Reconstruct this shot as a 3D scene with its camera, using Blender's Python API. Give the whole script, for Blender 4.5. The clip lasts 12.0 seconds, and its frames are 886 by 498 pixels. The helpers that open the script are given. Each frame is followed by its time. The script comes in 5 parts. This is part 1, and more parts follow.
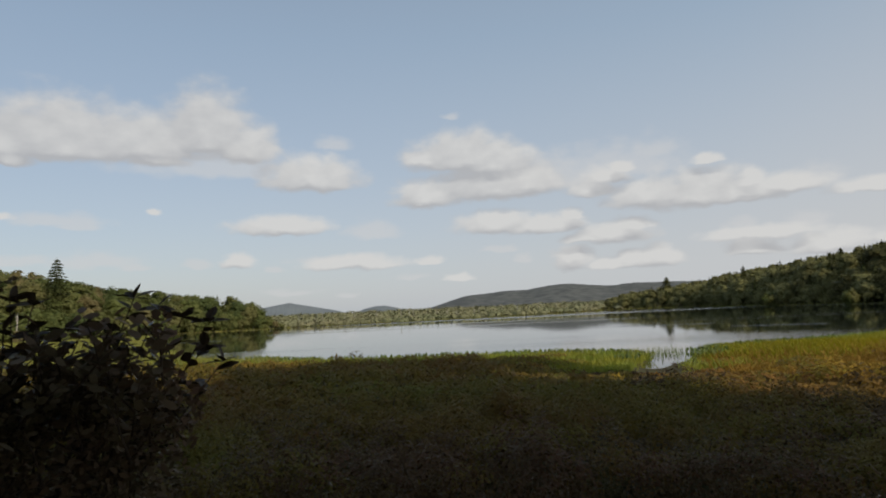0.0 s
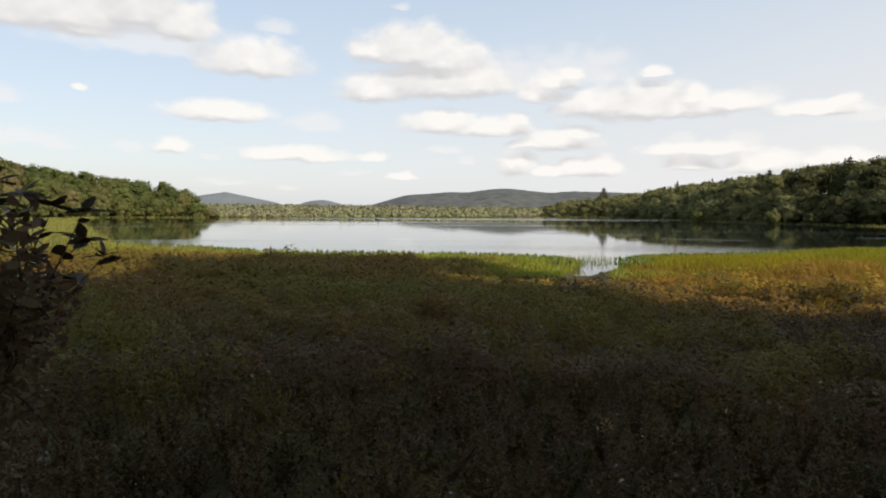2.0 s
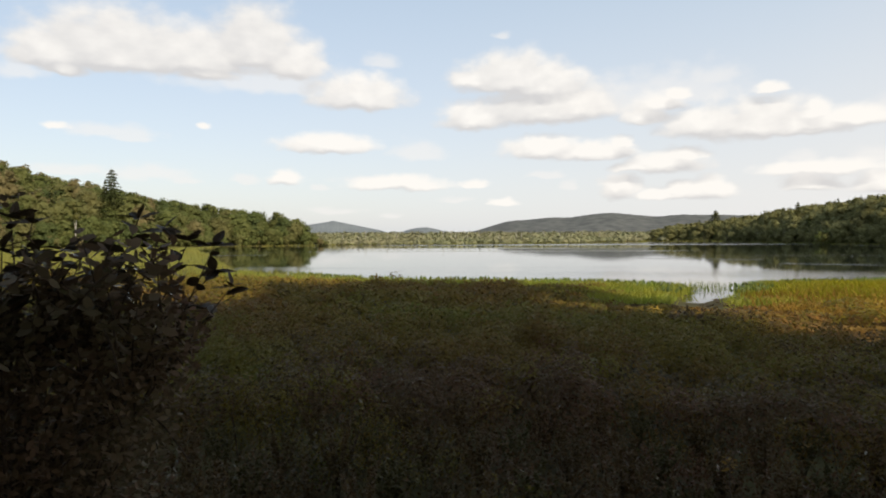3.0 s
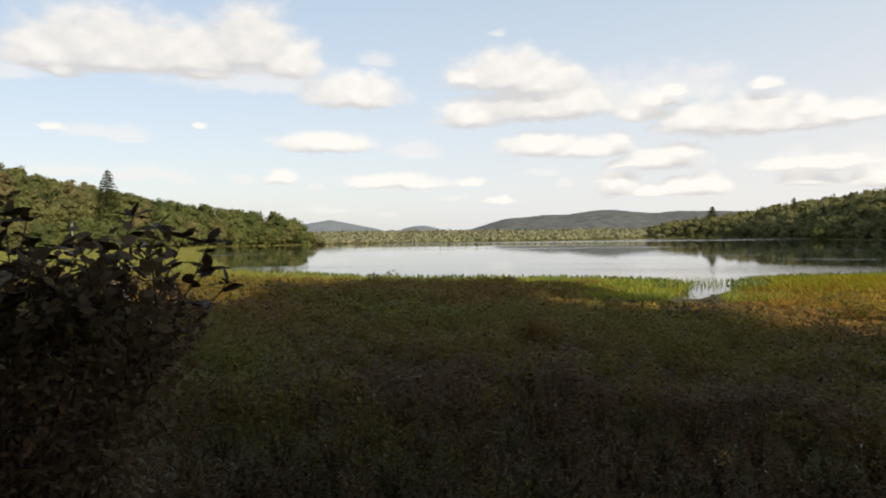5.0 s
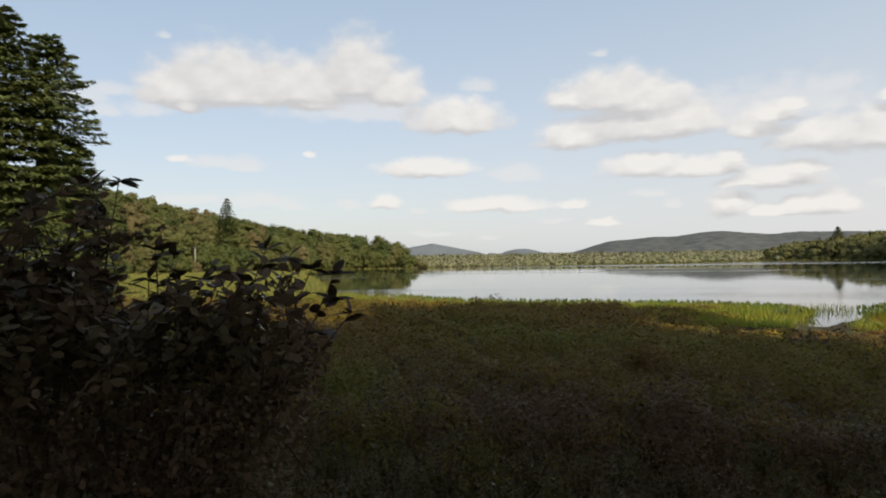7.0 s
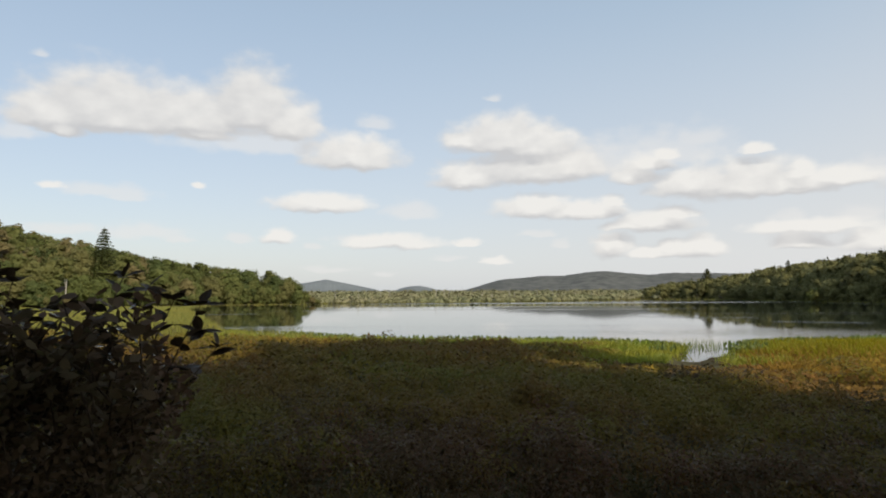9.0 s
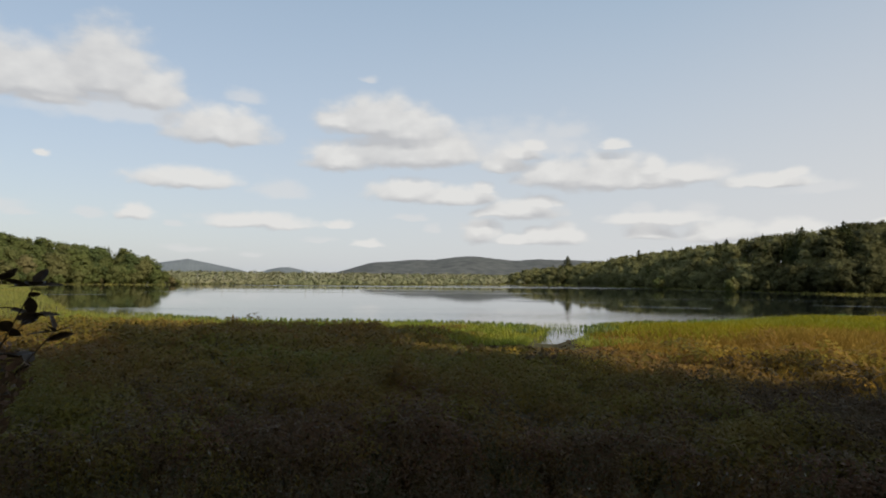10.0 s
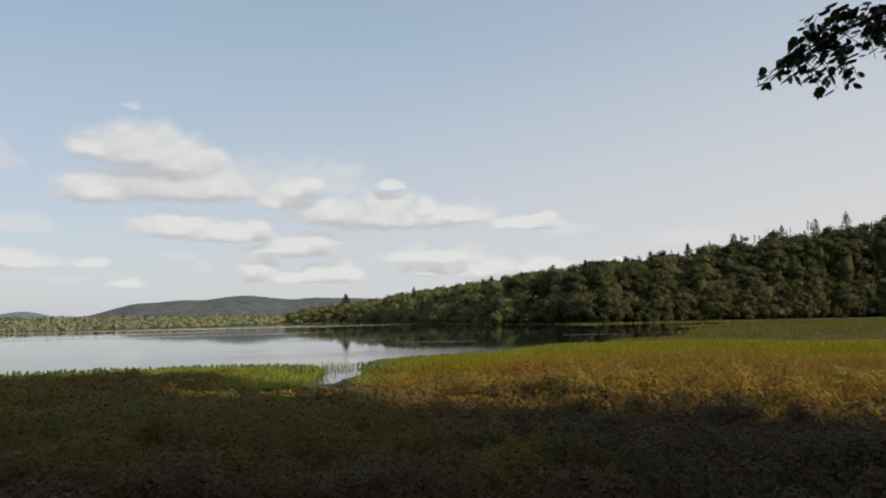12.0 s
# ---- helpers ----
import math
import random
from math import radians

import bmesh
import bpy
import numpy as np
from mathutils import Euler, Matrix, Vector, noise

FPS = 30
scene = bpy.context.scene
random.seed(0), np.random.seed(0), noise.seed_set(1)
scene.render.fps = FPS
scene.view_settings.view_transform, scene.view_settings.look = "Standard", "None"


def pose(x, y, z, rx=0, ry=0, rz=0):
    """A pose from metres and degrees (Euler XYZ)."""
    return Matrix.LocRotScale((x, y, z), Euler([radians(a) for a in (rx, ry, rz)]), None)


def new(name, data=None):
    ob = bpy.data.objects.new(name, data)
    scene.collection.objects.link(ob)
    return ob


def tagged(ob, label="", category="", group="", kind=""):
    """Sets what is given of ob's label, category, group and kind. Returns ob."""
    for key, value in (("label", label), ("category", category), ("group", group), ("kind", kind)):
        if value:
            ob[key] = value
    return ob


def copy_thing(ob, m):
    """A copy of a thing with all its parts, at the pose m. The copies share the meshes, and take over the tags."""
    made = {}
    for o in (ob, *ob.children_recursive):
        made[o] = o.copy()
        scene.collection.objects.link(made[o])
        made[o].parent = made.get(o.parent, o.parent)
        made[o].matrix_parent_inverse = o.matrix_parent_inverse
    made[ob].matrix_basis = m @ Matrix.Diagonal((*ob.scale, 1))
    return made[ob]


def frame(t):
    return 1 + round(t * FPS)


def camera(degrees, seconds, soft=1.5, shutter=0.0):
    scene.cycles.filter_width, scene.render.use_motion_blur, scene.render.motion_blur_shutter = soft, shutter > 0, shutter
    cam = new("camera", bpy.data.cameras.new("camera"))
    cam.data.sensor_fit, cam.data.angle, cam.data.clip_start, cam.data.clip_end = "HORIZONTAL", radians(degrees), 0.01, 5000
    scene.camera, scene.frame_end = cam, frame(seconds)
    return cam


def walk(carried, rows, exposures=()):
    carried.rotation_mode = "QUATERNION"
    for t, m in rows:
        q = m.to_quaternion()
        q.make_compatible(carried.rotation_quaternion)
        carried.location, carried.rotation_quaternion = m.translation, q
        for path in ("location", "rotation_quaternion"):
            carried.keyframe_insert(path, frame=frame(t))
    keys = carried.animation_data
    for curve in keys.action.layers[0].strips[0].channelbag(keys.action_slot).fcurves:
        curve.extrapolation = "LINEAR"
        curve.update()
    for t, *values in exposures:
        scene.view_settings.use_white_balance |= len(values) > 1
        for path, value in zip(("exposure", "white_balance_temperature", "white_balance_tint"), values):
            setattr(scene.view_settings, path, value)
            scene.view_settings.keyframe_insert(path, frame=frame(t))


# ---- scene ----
# ---- camera and its walk ----
cam = camera(67.46, 12.0, soft=1.9)
PATH = [
    (0.0, -0.094, -0.158, 3.356, 95.40, 2.65, -0.02),
    (0.3, -0.006, -0.101, 3.352, 92.72, -1.78, 1.98),
    (0.5, 0.065, -0.084, 3.368, 91.67, -0.74, -2.30),
    (0.7, 0.062, -0.061, 3.373, 88.53, 1.80, -4.54),
    (1.0, 0.100, -0.049, 3.376, 87.73, 1.75, -8.50),
    (1.5, 0.084, -0.029, 3.382, 87.67, 0.27, -7.79),
    (2.0, 0.044, -0.015, 3.379, 86.64, -0.49, -5.13),
    (2.5, 0.031, 0.000, 3.391, 88.57, -0.11, -0.54),
    (3.0, 0.004, 0.002, 3.394, 88.88, 0.22, 3.62),
    (3.2, 0.010, -0.009, 3.388, 88.76, 0.56, 4.31),
    (5.0, 0.016, -0.009, 3.383, 88.72, 0.68, 3.38),
    (5.5, 0.000, 0.000, 3.400, 90.10, 0.35, 3.47),
    (6.0, 0.007, -0.029, 3.405, 91.18, 0.51, 2.86),
    (6.5, -0.025, -0.024, 3.411, 91.65, 1.07, 6.94),
    (6.7, -0.040, -0.018, 3.413, 91.35, 1.00, 9.15),
    (7.1, -0.055, -0.010, 3.415, 90.70, 0.80, 13.00),
    (7.5, -0.070, 0.000, 3.417, 90.30, 0.50, 15.90),
    (7.9, -0.078, 0.010, 3.417, 90.40, 0.15, 16.60),
    (8.3, -0.066, 0.016, 3.414, 91.73, -0.16, 14.32),
    (8.5, -0.024, 0.016, 3.418, 93.95, -0.89, 10.60),
    (9.0, 0.006, 0.043, 3.394, 93.92, 0.30, 3.01),
    (9.5, 0.034, 0.086, 3.412, 93.54, 0.06, -1.44),
    (10.0, 0.026, 0.052, 3.401, 92.49, -0.60, -8.07),
    (10.5, 0.013, 0.047, 3.417, 93.45, -3.43, -17.35),
    (11.0, 0.083, 0.010, 3.408, 93.81, -1.79, -24.68),
    (11.5, 0.120, -0.006, 3.424, 94.42, -1.06, -29.64),
    (12.0, 0.092, -0.016, 3.428, 95.71, 0.92, -26.97),
]
walk(cam, [(t, pose(x, y, z, rx, ry, rz)) for t, x, y, z, rx, ry, rz in PATH], exposures=[
    (0.0, -0.33, 6500, 10), (0.5, -0.22, 6500, 10), (0.9, 0.02, 6650, 10), (1.5, 0.24, 6700, 11), (3.0, 0.27, 6850, 11), (5.0, 0.29, 6900, 11), (5.5, 0.28, 6900, 11),
    (6.0, 0.12, 6850, 11), (6.5, 0.07, 6750, 11), (7.2, 0.12, 6750, 11), (8.3, 0.32, 6800, 11), (9.0, 0.08, 6700, 10), (9.5, -0.08, 6580, 10), (12.0, -0.11, 6530, 10)])

# ---- sky, sun ----
SKY, SUN_POWER = 0.115, 3.5
CLOUD_VEIL = (6.5, 6.55, 6.6, 1)
CLOUD_LIGHT, CLOUD_SHADE, HAZE = (7.10, 7.07, 6.93, 1), (4.80, 4.86, 5.00, 1), (6.0, 6.3, 6.75, 1)
HAZE_HIGH = (5.08, 6.3, 7.5, 1)
HAZE_SUNWARD = (6.2, 6.17, 6.1, 1)
SUN_AZ, SUN_EL = 140.0, 30.0        # degrees, azimuth clockwise from +y
world = bpy.data.worlds.new("sky")
scene.world = world
world.use_nodes = True
wt = world.node_tree
wt.nodes.clear()


def wn(kind, **inputs):
    """A node of the sky, with its sockets set or linked."""
    nd = wt.nodes.new(kind)
    for key, v in inputs.items():
        sock = nd.inputs[int(key[1:])] if key[0] == "i" and key[1:].isdigit() else nd.inputs[key]
        if isinstance(v, bpy.types.NodeSocket):
            wt.links.new(v, sock)
        else:
            sock.default_value = v
    return nd


def wmath(op, a, b=0.0, c=0.0, clamp=False):
    nd = wn("ShaderNodeMath", i0=a, i1=b, i2=c)
    nd.operation, nd.use_clamp = op, clamp
    return nd.outputs[0]


def wmix(f, a, b):
    nd = wt.nodes.new("ShaderNodeMix")
    nd.data_type = "RGBA"
    for i, v in ((0, f), (6, a), (7, b)):
        if isinstance(v, bpy.types.NodeSocket):
            wt.links.new(v, nd.inputs[i])
        else:
            nd.inputs[i].default_value = v
    return nd.outputs[2]


sky = wt.nodes.new("ShaderNodeTexSky")
sky.sky_type, sky.sun_disc = "NISHITA", False
sky.sun_elevation, sky.sun_rotation = radians(SUN_EL), radians(SUN_AZ)
sky.altitude, sky.air_density, sky.dust_density, sky.ozone_density = 200, 1.0, 1.6, 1.2

direction = wt.nodes.new("ShaderNodeTexCoord").outputs["Generated"]
split = wn("ShaderNodeSeparateXYZ", i0=direction).outputs
azimuth = wmath("MULTIPLY", wmath("ARCTAN2", split[0], split[1]), 57.2958)
elevation = wmath("MULTIPLY", wmath("ARCSINE", split[2]), 57.2958)
plane = wn("ShaderNodeCombineXYZ", i0=azimuth, i1=elevation, i2=elevation).outputs[0]


def vmath(op, a, b, c=(0, 0, 0)):
    nd = wn("ShaderNodeVectorMath", i0=a, i1=b, i2=c)
    nd.operation = op
    return nd


# the billows: noise in the plane of azimuth and elevation
def noise_at(vec, scale, detail, rough=0.55):
    return wn("ShaderNodeTexNoise", Vector=vec, Scale=scale, Detail=detail, Roughness=rough)


flat_plane = wn("ShaderNodeCombineXYZ", i0=azimuth, i1=elevation, i2=0.0).outputs[0]
coarse = noise_at(vmath("MULTIPLY", flat_plane, (1.0, 1.7, 1.0)).outputs[0], 0.42, 2.5)
sway = wn("ShaderNodeSeparateXYZ", i0=vmath("SUBTRACT", coarse.outputs["Color"], (0.5, 0.5, 0.5)).outputs[0]).outputs
wobble = wn("ShaderNodeCombineXYZ", i0=sway[0], i1=sway[1], i2=sway[1]).outputs[0]
warped = vmath("MULTIPLY_ADD", wobble, (2.4, 0.9, 0.9), plane).outputs[0]
CLOUDS = []


def cloud(az, base, half_width, height, thin=0.0):
    """A heap of cloud with a flattened base, in degrees; thin ones are veils and wisps."""
    CLOUDS.append((az, base, half_width * 1.08, height * 1.08, thin + (0.06 if height < 0.6 else 0.0)))


cloud(-29.9, 13.25, 5.87, 4.15)
cloud(-34.0, 13.11, 3.19, 2.45)
cloud(-24.3, 13.60, 5.32, 3.31)
cloud(-19.2, 14.27, 3.71, 4.54)
cloud(-16.1, 13.54, 2.88, 2.76)
cloud(-17.5, 12.26, 9.80, 2.60, 0.45)
cloud(-23.3, 12.90, 3.02, 1.13, 0.15)
cloud(-10.8, 11.37, 4.22, 2.12)
cloud(-9.0, 14.35, 2.03, 0.91, 0.40)
cloud(-36.1, 11.86, 2.08, 1.33, 0.40)
cloud(-33.3, 12.39, 2.21, 0.89, 0.20)
cloud(2.5, 12.62, 4.91, 2.74)
cloud(5.2, 12.26, 3.91, 2.10)
cloud(-1.0, 12.98, 2.05, 1.11)
cloud(5.2, 10.12, 5.94, 2.69)
cloud(8.0, 10.39, 3.09, 2.21)
cloud(10.3, 10.74, 4.37, 2.27, 0.25)
cloud(-0.8, 9.64, 3.02, 1.88)
cloud(-1.2, 9.32, 1.66, 0.66, 0.20)
cloud(15.5, 10.97, 6.53, 2.91, 0.45)
cloud(18.5, 12.27, 3.36, 1.72, 0.55)
cloud(15.8, 11.13, 1.13, 0.62)
cloud(13.1, 9.50, 2.06, 1.00)
cloud(14.4, 10.42, 2.65, 1.34, 0.20)
cloud(17.8, 8.41, 3.47, 1.86)
cloud(21.7, 8.15, 4.59, 2.49)
cloud(25.6, 8.93, 1.34, 1.24)
cloud(22.7, 11.14, 1.42, 0.76, 0.15)
cloud(28.0, 8.29, 3.02, 1.14)
cloud(25.2, 8.05, 3.57, 1.42)
cloud(30.0, 8.62, 2.04, 1.35, 0.30)
cloud(-13.5, 7.47, 4.06, 1.23)
cloud(-16.5, 7.69, 1.39, 0.65, 0.30)
cloud(-5.8, 6.96, 2.24, 1.15, 0.30)
cloud(5.0, 7.11, 3.53, 1.42)
cloud(9.0, 6.81, 3.81, 1.13)
cloud(11.6, 7.45, 1.18, 0.74)
cloud(14.8, 5.58, 3.43, 1.37)
cloud(16.3, 6.33, 1.81, 0.82)
cloud(12.5, 5.47, 2.34, 0.70, 0.10)
cloud(11.2, 3.73, 1.64, 1.41)
cloud(15.2, 3.26, 4.03, 0.83, 0.20)
cloud(18.2, 3.36, 2.19, 1.35)
cloud(16.5, 3.59, 1.81, 0.82)
cloud(7.0, 4.11, 0.94, 0.72, 0.30)
cloud(5.3, 5.14, 1.43, 0.43, 0.20)
cloud(26.1, 4.87, 4.13, 0.84)
cloud(24.7, 5.88, 1.21, 0.55, 0.20)
cloud(25.2, 3.73, 2.10, 0.94)
cloud(29.3, 5.58, 1.45, 0.81, 0.30)
cloud(-17.0, 4.72, 1.48, 0.94)
cloud(-20.3, 4.62, 1.34, 0.56, 0.25)
cloud(-7.4, 4.35, 4.46, 0.92)
cloud(-10.0, 4.83, 2.89, 0.53, 0.30)
cloud(-1.0, 4.46, 1.46, 0.44)
cloud(1.5, 2.79, 1.36, 0.53)
cloud(-14.2, 4.09, 0.94, 0.33, 0.30)
cloud(-12.8, 2.13, 2.37, 0.38, 0.30)
cloud(-2.7, 3.07, 1.95, 0.44, 0.45)
cloud(-8.0, 1.78, 1.45, 0.39, 0.40)
cloud(-34.0, 8.11, 1.16, 0.49, 0.15)
cloud(-30.2, 7.91, 3.19, 0.77, 0.26)
cloud(-28.9, 7.60, 1.99, 0.39, 0.30)
cloud(-23.4, 8.82, 0.78, 0.40, 0.15)
cloud(-33.7, 4.93, 2.19, 0.54, 0.30)
cloud(-31.8, 5.14, 1.59, 0.38, 0.20)
cloud(-27.4, 4.86, 3.75, 0.97, 0.35)
cloud(-24.6, 4.53, 1.27, 0.41, 0.30)
cloud(1.6, 16.56, 1.07, 0.53, 0.45)
cloud(35.9, 8.15, 1.06, 0.62)
cloud(34.2, 7.54, 3.63, 0.87, 0.10)
cloud(38.1, 6.92, 2.84, 0.77, 0.40)
cloud(48.0, 5.78, 3.63, 0.91, 0.25)
cloud(42.1, 4.24, 1.00, 0.57)
cloud(30.7, 3.55, 3.01, 1.26)
cloud(35.8, 3.82, 2.48, 1.06)
cloud(46.2, 5.60, 2.19, 0.64, 0.40)
cloud(1.6, 16.52, 0.90, 0.43, 0.35)
cloud(-38.8, 13.09, 1.45, 0.85, 0.25)
cloud(-39.1, 11.47, 1.25, 0.77, 0.25)
cloud(-40.6, 12.35, 2.37, 1.26, 0.40)
cloud(-34.8, 17.48, 0.86, 0.51, 0.50)
cloud(38.1, 3.1, 1.82, 0.9)
# scattered fair-weather clouds over the part of the sky behind
rng = np.random.default_rng(5)
for k in range(9):
    cloud(70 + 220 * (k + rng.random()) / 9, rng.uniform(7, 40), rng.uniform(4, 9), rng.uniform(0.9, 2.2))


def cloud_field(vec, heaps):
    near = None
    for az, el, a, b, thin in heaps:
        az = az if az < 180 else az - 360
        below = min(max(0.42 * b, 0.22), 0.75)
        q = vmath("MULTIPLY_ADD", vec, (1 / a, 1 / b, -1 / below), (-az / a, -el / b, el / below)).outputs[0]
        q = vmath("MAXIMUM", q, (-1000.0, 0.0, 0.0)).outputs[0]
        far = wmath("ADD", vmath("LENGTH", q, (0, 0, 0)).outputs["Value"], thin)
        near = far if near is None else wmath("SMOOTH_MIN", near, far, 0.22)
    return near


SOLID, VEILS = [c for c in CLOUDS if c[4] < 0.24], [c for c in CLOUDS if c[4] >= 0.24]
near_cloud = cloud_field(warped, SOLID)
OFFSET = (0.30, 1.0, 1.0)         # towards the light, in degrees


def billow(vec):
    return noise_at(vmath("MULTIPLY", vec, (1.0, 1.5, 0.0)).outputs[0], 0.62, 3.5, 0.46).outputs[0]


fine, fine_above = billow(plane), billow(vmath("ADD", plane, OFFSET).outputs[0])
depth = wmath("ADD", wmath("SUBTRACT", 1.24, near_cloud), wmath("MULTIPLY", wmath("SUBTRACT", fine, 0.5), 0.62))
cover = wn("ShaderNodeMapRange", Value=depth)
cover.interpolation_type = "SMOOTHSTEP"
cover.inputs["From Min"].default_value, cover.inputs["From Max"].default_value = 0.0, 0.62
above = cloud_field(vmath("ADD", warped, OFFSET).outputs[0], SOLID)
lit = wmath("ADD", wmath("MULTIPLY", wmath("SUBTRACT", above, near_cloud), 1.15), wmath("MULTIPLY", wmath("SUBTRACT", fine, fine_above), 0.55))
lit = wmath("ADD", lit, 0.40, clamp=True)
cloud_colour = wmix(lit, CLOUD_SHADE, CLOUD_LIGHT)
# the air is hazy and pale near the horizon, and towards the sun's side
haze = wn("ShaderNodeMapRange", Value=elevation)
haze.inputs["From Min"].default_value, haze.inputs["From Max"].default_value = 0.0, 44.0
haze.inputs["To Min"].default_value, haze.inputs["To Max"].default_value = 0.80, 0.25
sunward = vmath("DOT_PRODUCT", direction, (math.sin(radians(SUN_AZ - 40)), math.cos(radians(SUN_AZ - 40)), 0.0)).outputs["Value"]
low_air = wn("ShaderNodeMapRange", Value=elevation)
low_air.inputs["From Min"].default_value, low_air.inputs["From Max"].default_value = 4.0, 23.0
low_air.inputs["To Min"].default_value, low_air.inputs["To Max"].default_value = 1.0, 0.0
veil = wmath("ADD", haze.outputs[0], wmath("MULTIPLY", wmath("ADD", sunward, 0.15), wmath("MULTIPLY_ADD", low_air.outputs[0], 0.20, 0.14)), clamp=True)
warm = wmath("MULTIPLY", wmath("MULTIPLY_ADD", sunward, 0.9, 0.20, clamp=True), low_air.outputs[0])
high_air = wmix(wmath("MULTIPLY_ADD", sunward, 1.3, -0.32, clamp=True), HAZE_HIGH, (6.2, 6.4, 6.7, 1))
pale = wmix(veil, sky.outputs[0], wmix(warm, wmix(low_air.outputs[0], high_air, HAZE), HAZE_SUNWARD))
# thin veils lie between and under the heaps
veil_depth = wmath("ADD", wmath("SUBTRACT", 1.55, cloud_field(warped, VEILS)), wmath("MULTIPLY", wmath("SUBTRACT", fine, 0.5), 0.9))
thin_cover = wn("ShaderNodeMapRange", Value=veil_depth)
thin_cover.interpolation_type = "SMOOTHSTEP"
thin_cover.inputs["From Min"].default_value, thin_cover.inputs["From Max"].default_value = 0.0, 0.9
pale = wmix(wmath("MULTIPLY", thin_cover.outputs[0], 0.58), pale, CLOUD_VEIL)
full = wmix(wmath("MULTIPLY", cover.outputs[0], 0.92), pale, cloud_colour)
back = wn("ShaderNodeBackground", Color=full, Strength=SKY)
wt.links.new(back.outputs[0], wt.nodes.new("ShaderNodeOutputWorld").inputs[0])

sun_lamp = new("sun", bpy.data.lights.new("sun", "SUN"))
sun_lamp.data.energy, sun_lamp.data.angle, sun_lamp.data.color = SUN_POWER, radians(0.53), (1.0, 0.90, 0.74)
sun_lamp.rotation_euler = (radians(SUN_EL - 90), 0, radians(-SUN_AZ))


# ---- materials ----
def material(name):
    m = bpy.data.materials.new(name)
    m.use_nodes = True
    m.node_tree.nodes.clear()
    return m, m.node_tree.nodes, m.node_tree.links


def mix_colour(nd, ln, f, a, b):
    n = nd.new("ShaderNodeMix")
    n.data_type = "RGBA"
    for i, v in ((0, f), (6, a), (7, b)):
        if isinstance(v, bpy.types.NodeSocket):
            ln.new(v, n.inputs[i])
        else:
            n.inputs[i].default_value = v if i == 0 else (*v, 1)
    return n.outputs[2]


def noise_node(nd, ln, scale, detail=3.0, stretch=(1, 1, 1), lo=0.35, hi=0.65):
    co = nd.new("ShaderNodeNewGeometry").outputs["Position"]
    mp = nd.new("ShaderNodeVectorMath")
    mp.operation = "MULTIPLY"
    ln.new(co, mp.inputs[0])
    mp.inputs[1].default_value = stretch
    n = nd.new("ShaderNodeTexNoise")
    ln.new(mp.outputs[0], n.inputs["Vector"])
    n.inputs["Scale"].default_value, n.inputs["Detail"].default_value = scale, detail
    r = nd.new("ShaderNodeMapRange")
    ln.new(n.outputs[0], r.inputs[0])
    r.inputs["From Min"].default_value, r.inputs["From Max"].default_value = lo, hi
    return r.outputs[0]


def leaf_material(name, a, b, c, patch=0.2, rough=0.5, through_light=0.25, gloss=0.3, trees=False, deep=None):
    """Leaves: single leaves vary between a and b, whole patches (or, with trees, whole plants) towards c or deep."""
    m, nd, ln = material(name)
    isl = nd.new("ShaderNodeNewGeometry").outputs["Random Per Island"]
    col = mix_colour(nd, ln, isl, a, b)
    if trees:
        kind = nd.new("ShaderNodeAttribute")
        kind.attribute_name = "tint"
        col = mix_colour(nd, ln, kind.outputs["Fac"], col, c)
        if deep:
            under = nd.new("ShaderNodeMath")
            under.operation, under.use_clamp = "MULTIPLY", True
            ln.new(kind.outputs["Fac"], under.inputs[0])
            under.inputs[1].default_value = -1.0
            col = mix_colour(nd, ln, under.outputs[0], col, deep)
    else:
        col = mix_colour(nd, ln, noise_node(nd, ln, patch), col, c)
    p = nd.new("ShaderNodeBsdfPrincipled")
    ln.new(col, p.inputs["Base Color"])
    p.inputs["Roughness"].default_value, p.inputs["Specular IOR Level"].default_value = rough, gloss
    t = nd.new("ShaderNodeBsdfTranslucent")
    ln.new(col, t.inputs[0])
    mx = nd.new("ShaderNodeMixShader")
    mx.inputs[0].default_value = through_light
    ln.new(p.outputs[0], mx.inputs[1])
    ln.new(t.outputs[0], mx.inputs[2])
    ln.new(mx.outputs[0], nd.new("ShaderNodeOutputMaterial").inputs[0])
    return m


def rough_material(name, a, b, scale, stretch=(1, 1, 1), rough=0.9, bump=0.3, bump_scale=20):
    m, nd, ln = material(name)
    col = mix_colour(nd, ln, noise_node(nd, ln, scale, 6, stretch), a, b)
    p = nd.new("ShaderNodeBsdfPrincipled")
    ln.new(col, p.inputs["Base Color"])
    p.inputs["Roughness"].default_value = rough
    p.inputs["Specular IOR Level"].default_value = 0.06
    bp = nd.new("ShaderNodeBump")
    bp.inputs["Strength"].default_value = bump
    ln.new(noise_node(nd, ln, bump_scale, 5, stretch), bp.inputs["Height"])
    ln.new(bp.outputs[0], p.inputs["Normal"])
    ln.new(p.outputs[0], nd.new("ShaderNodeOutputMaterial").inputs[0])
    return m


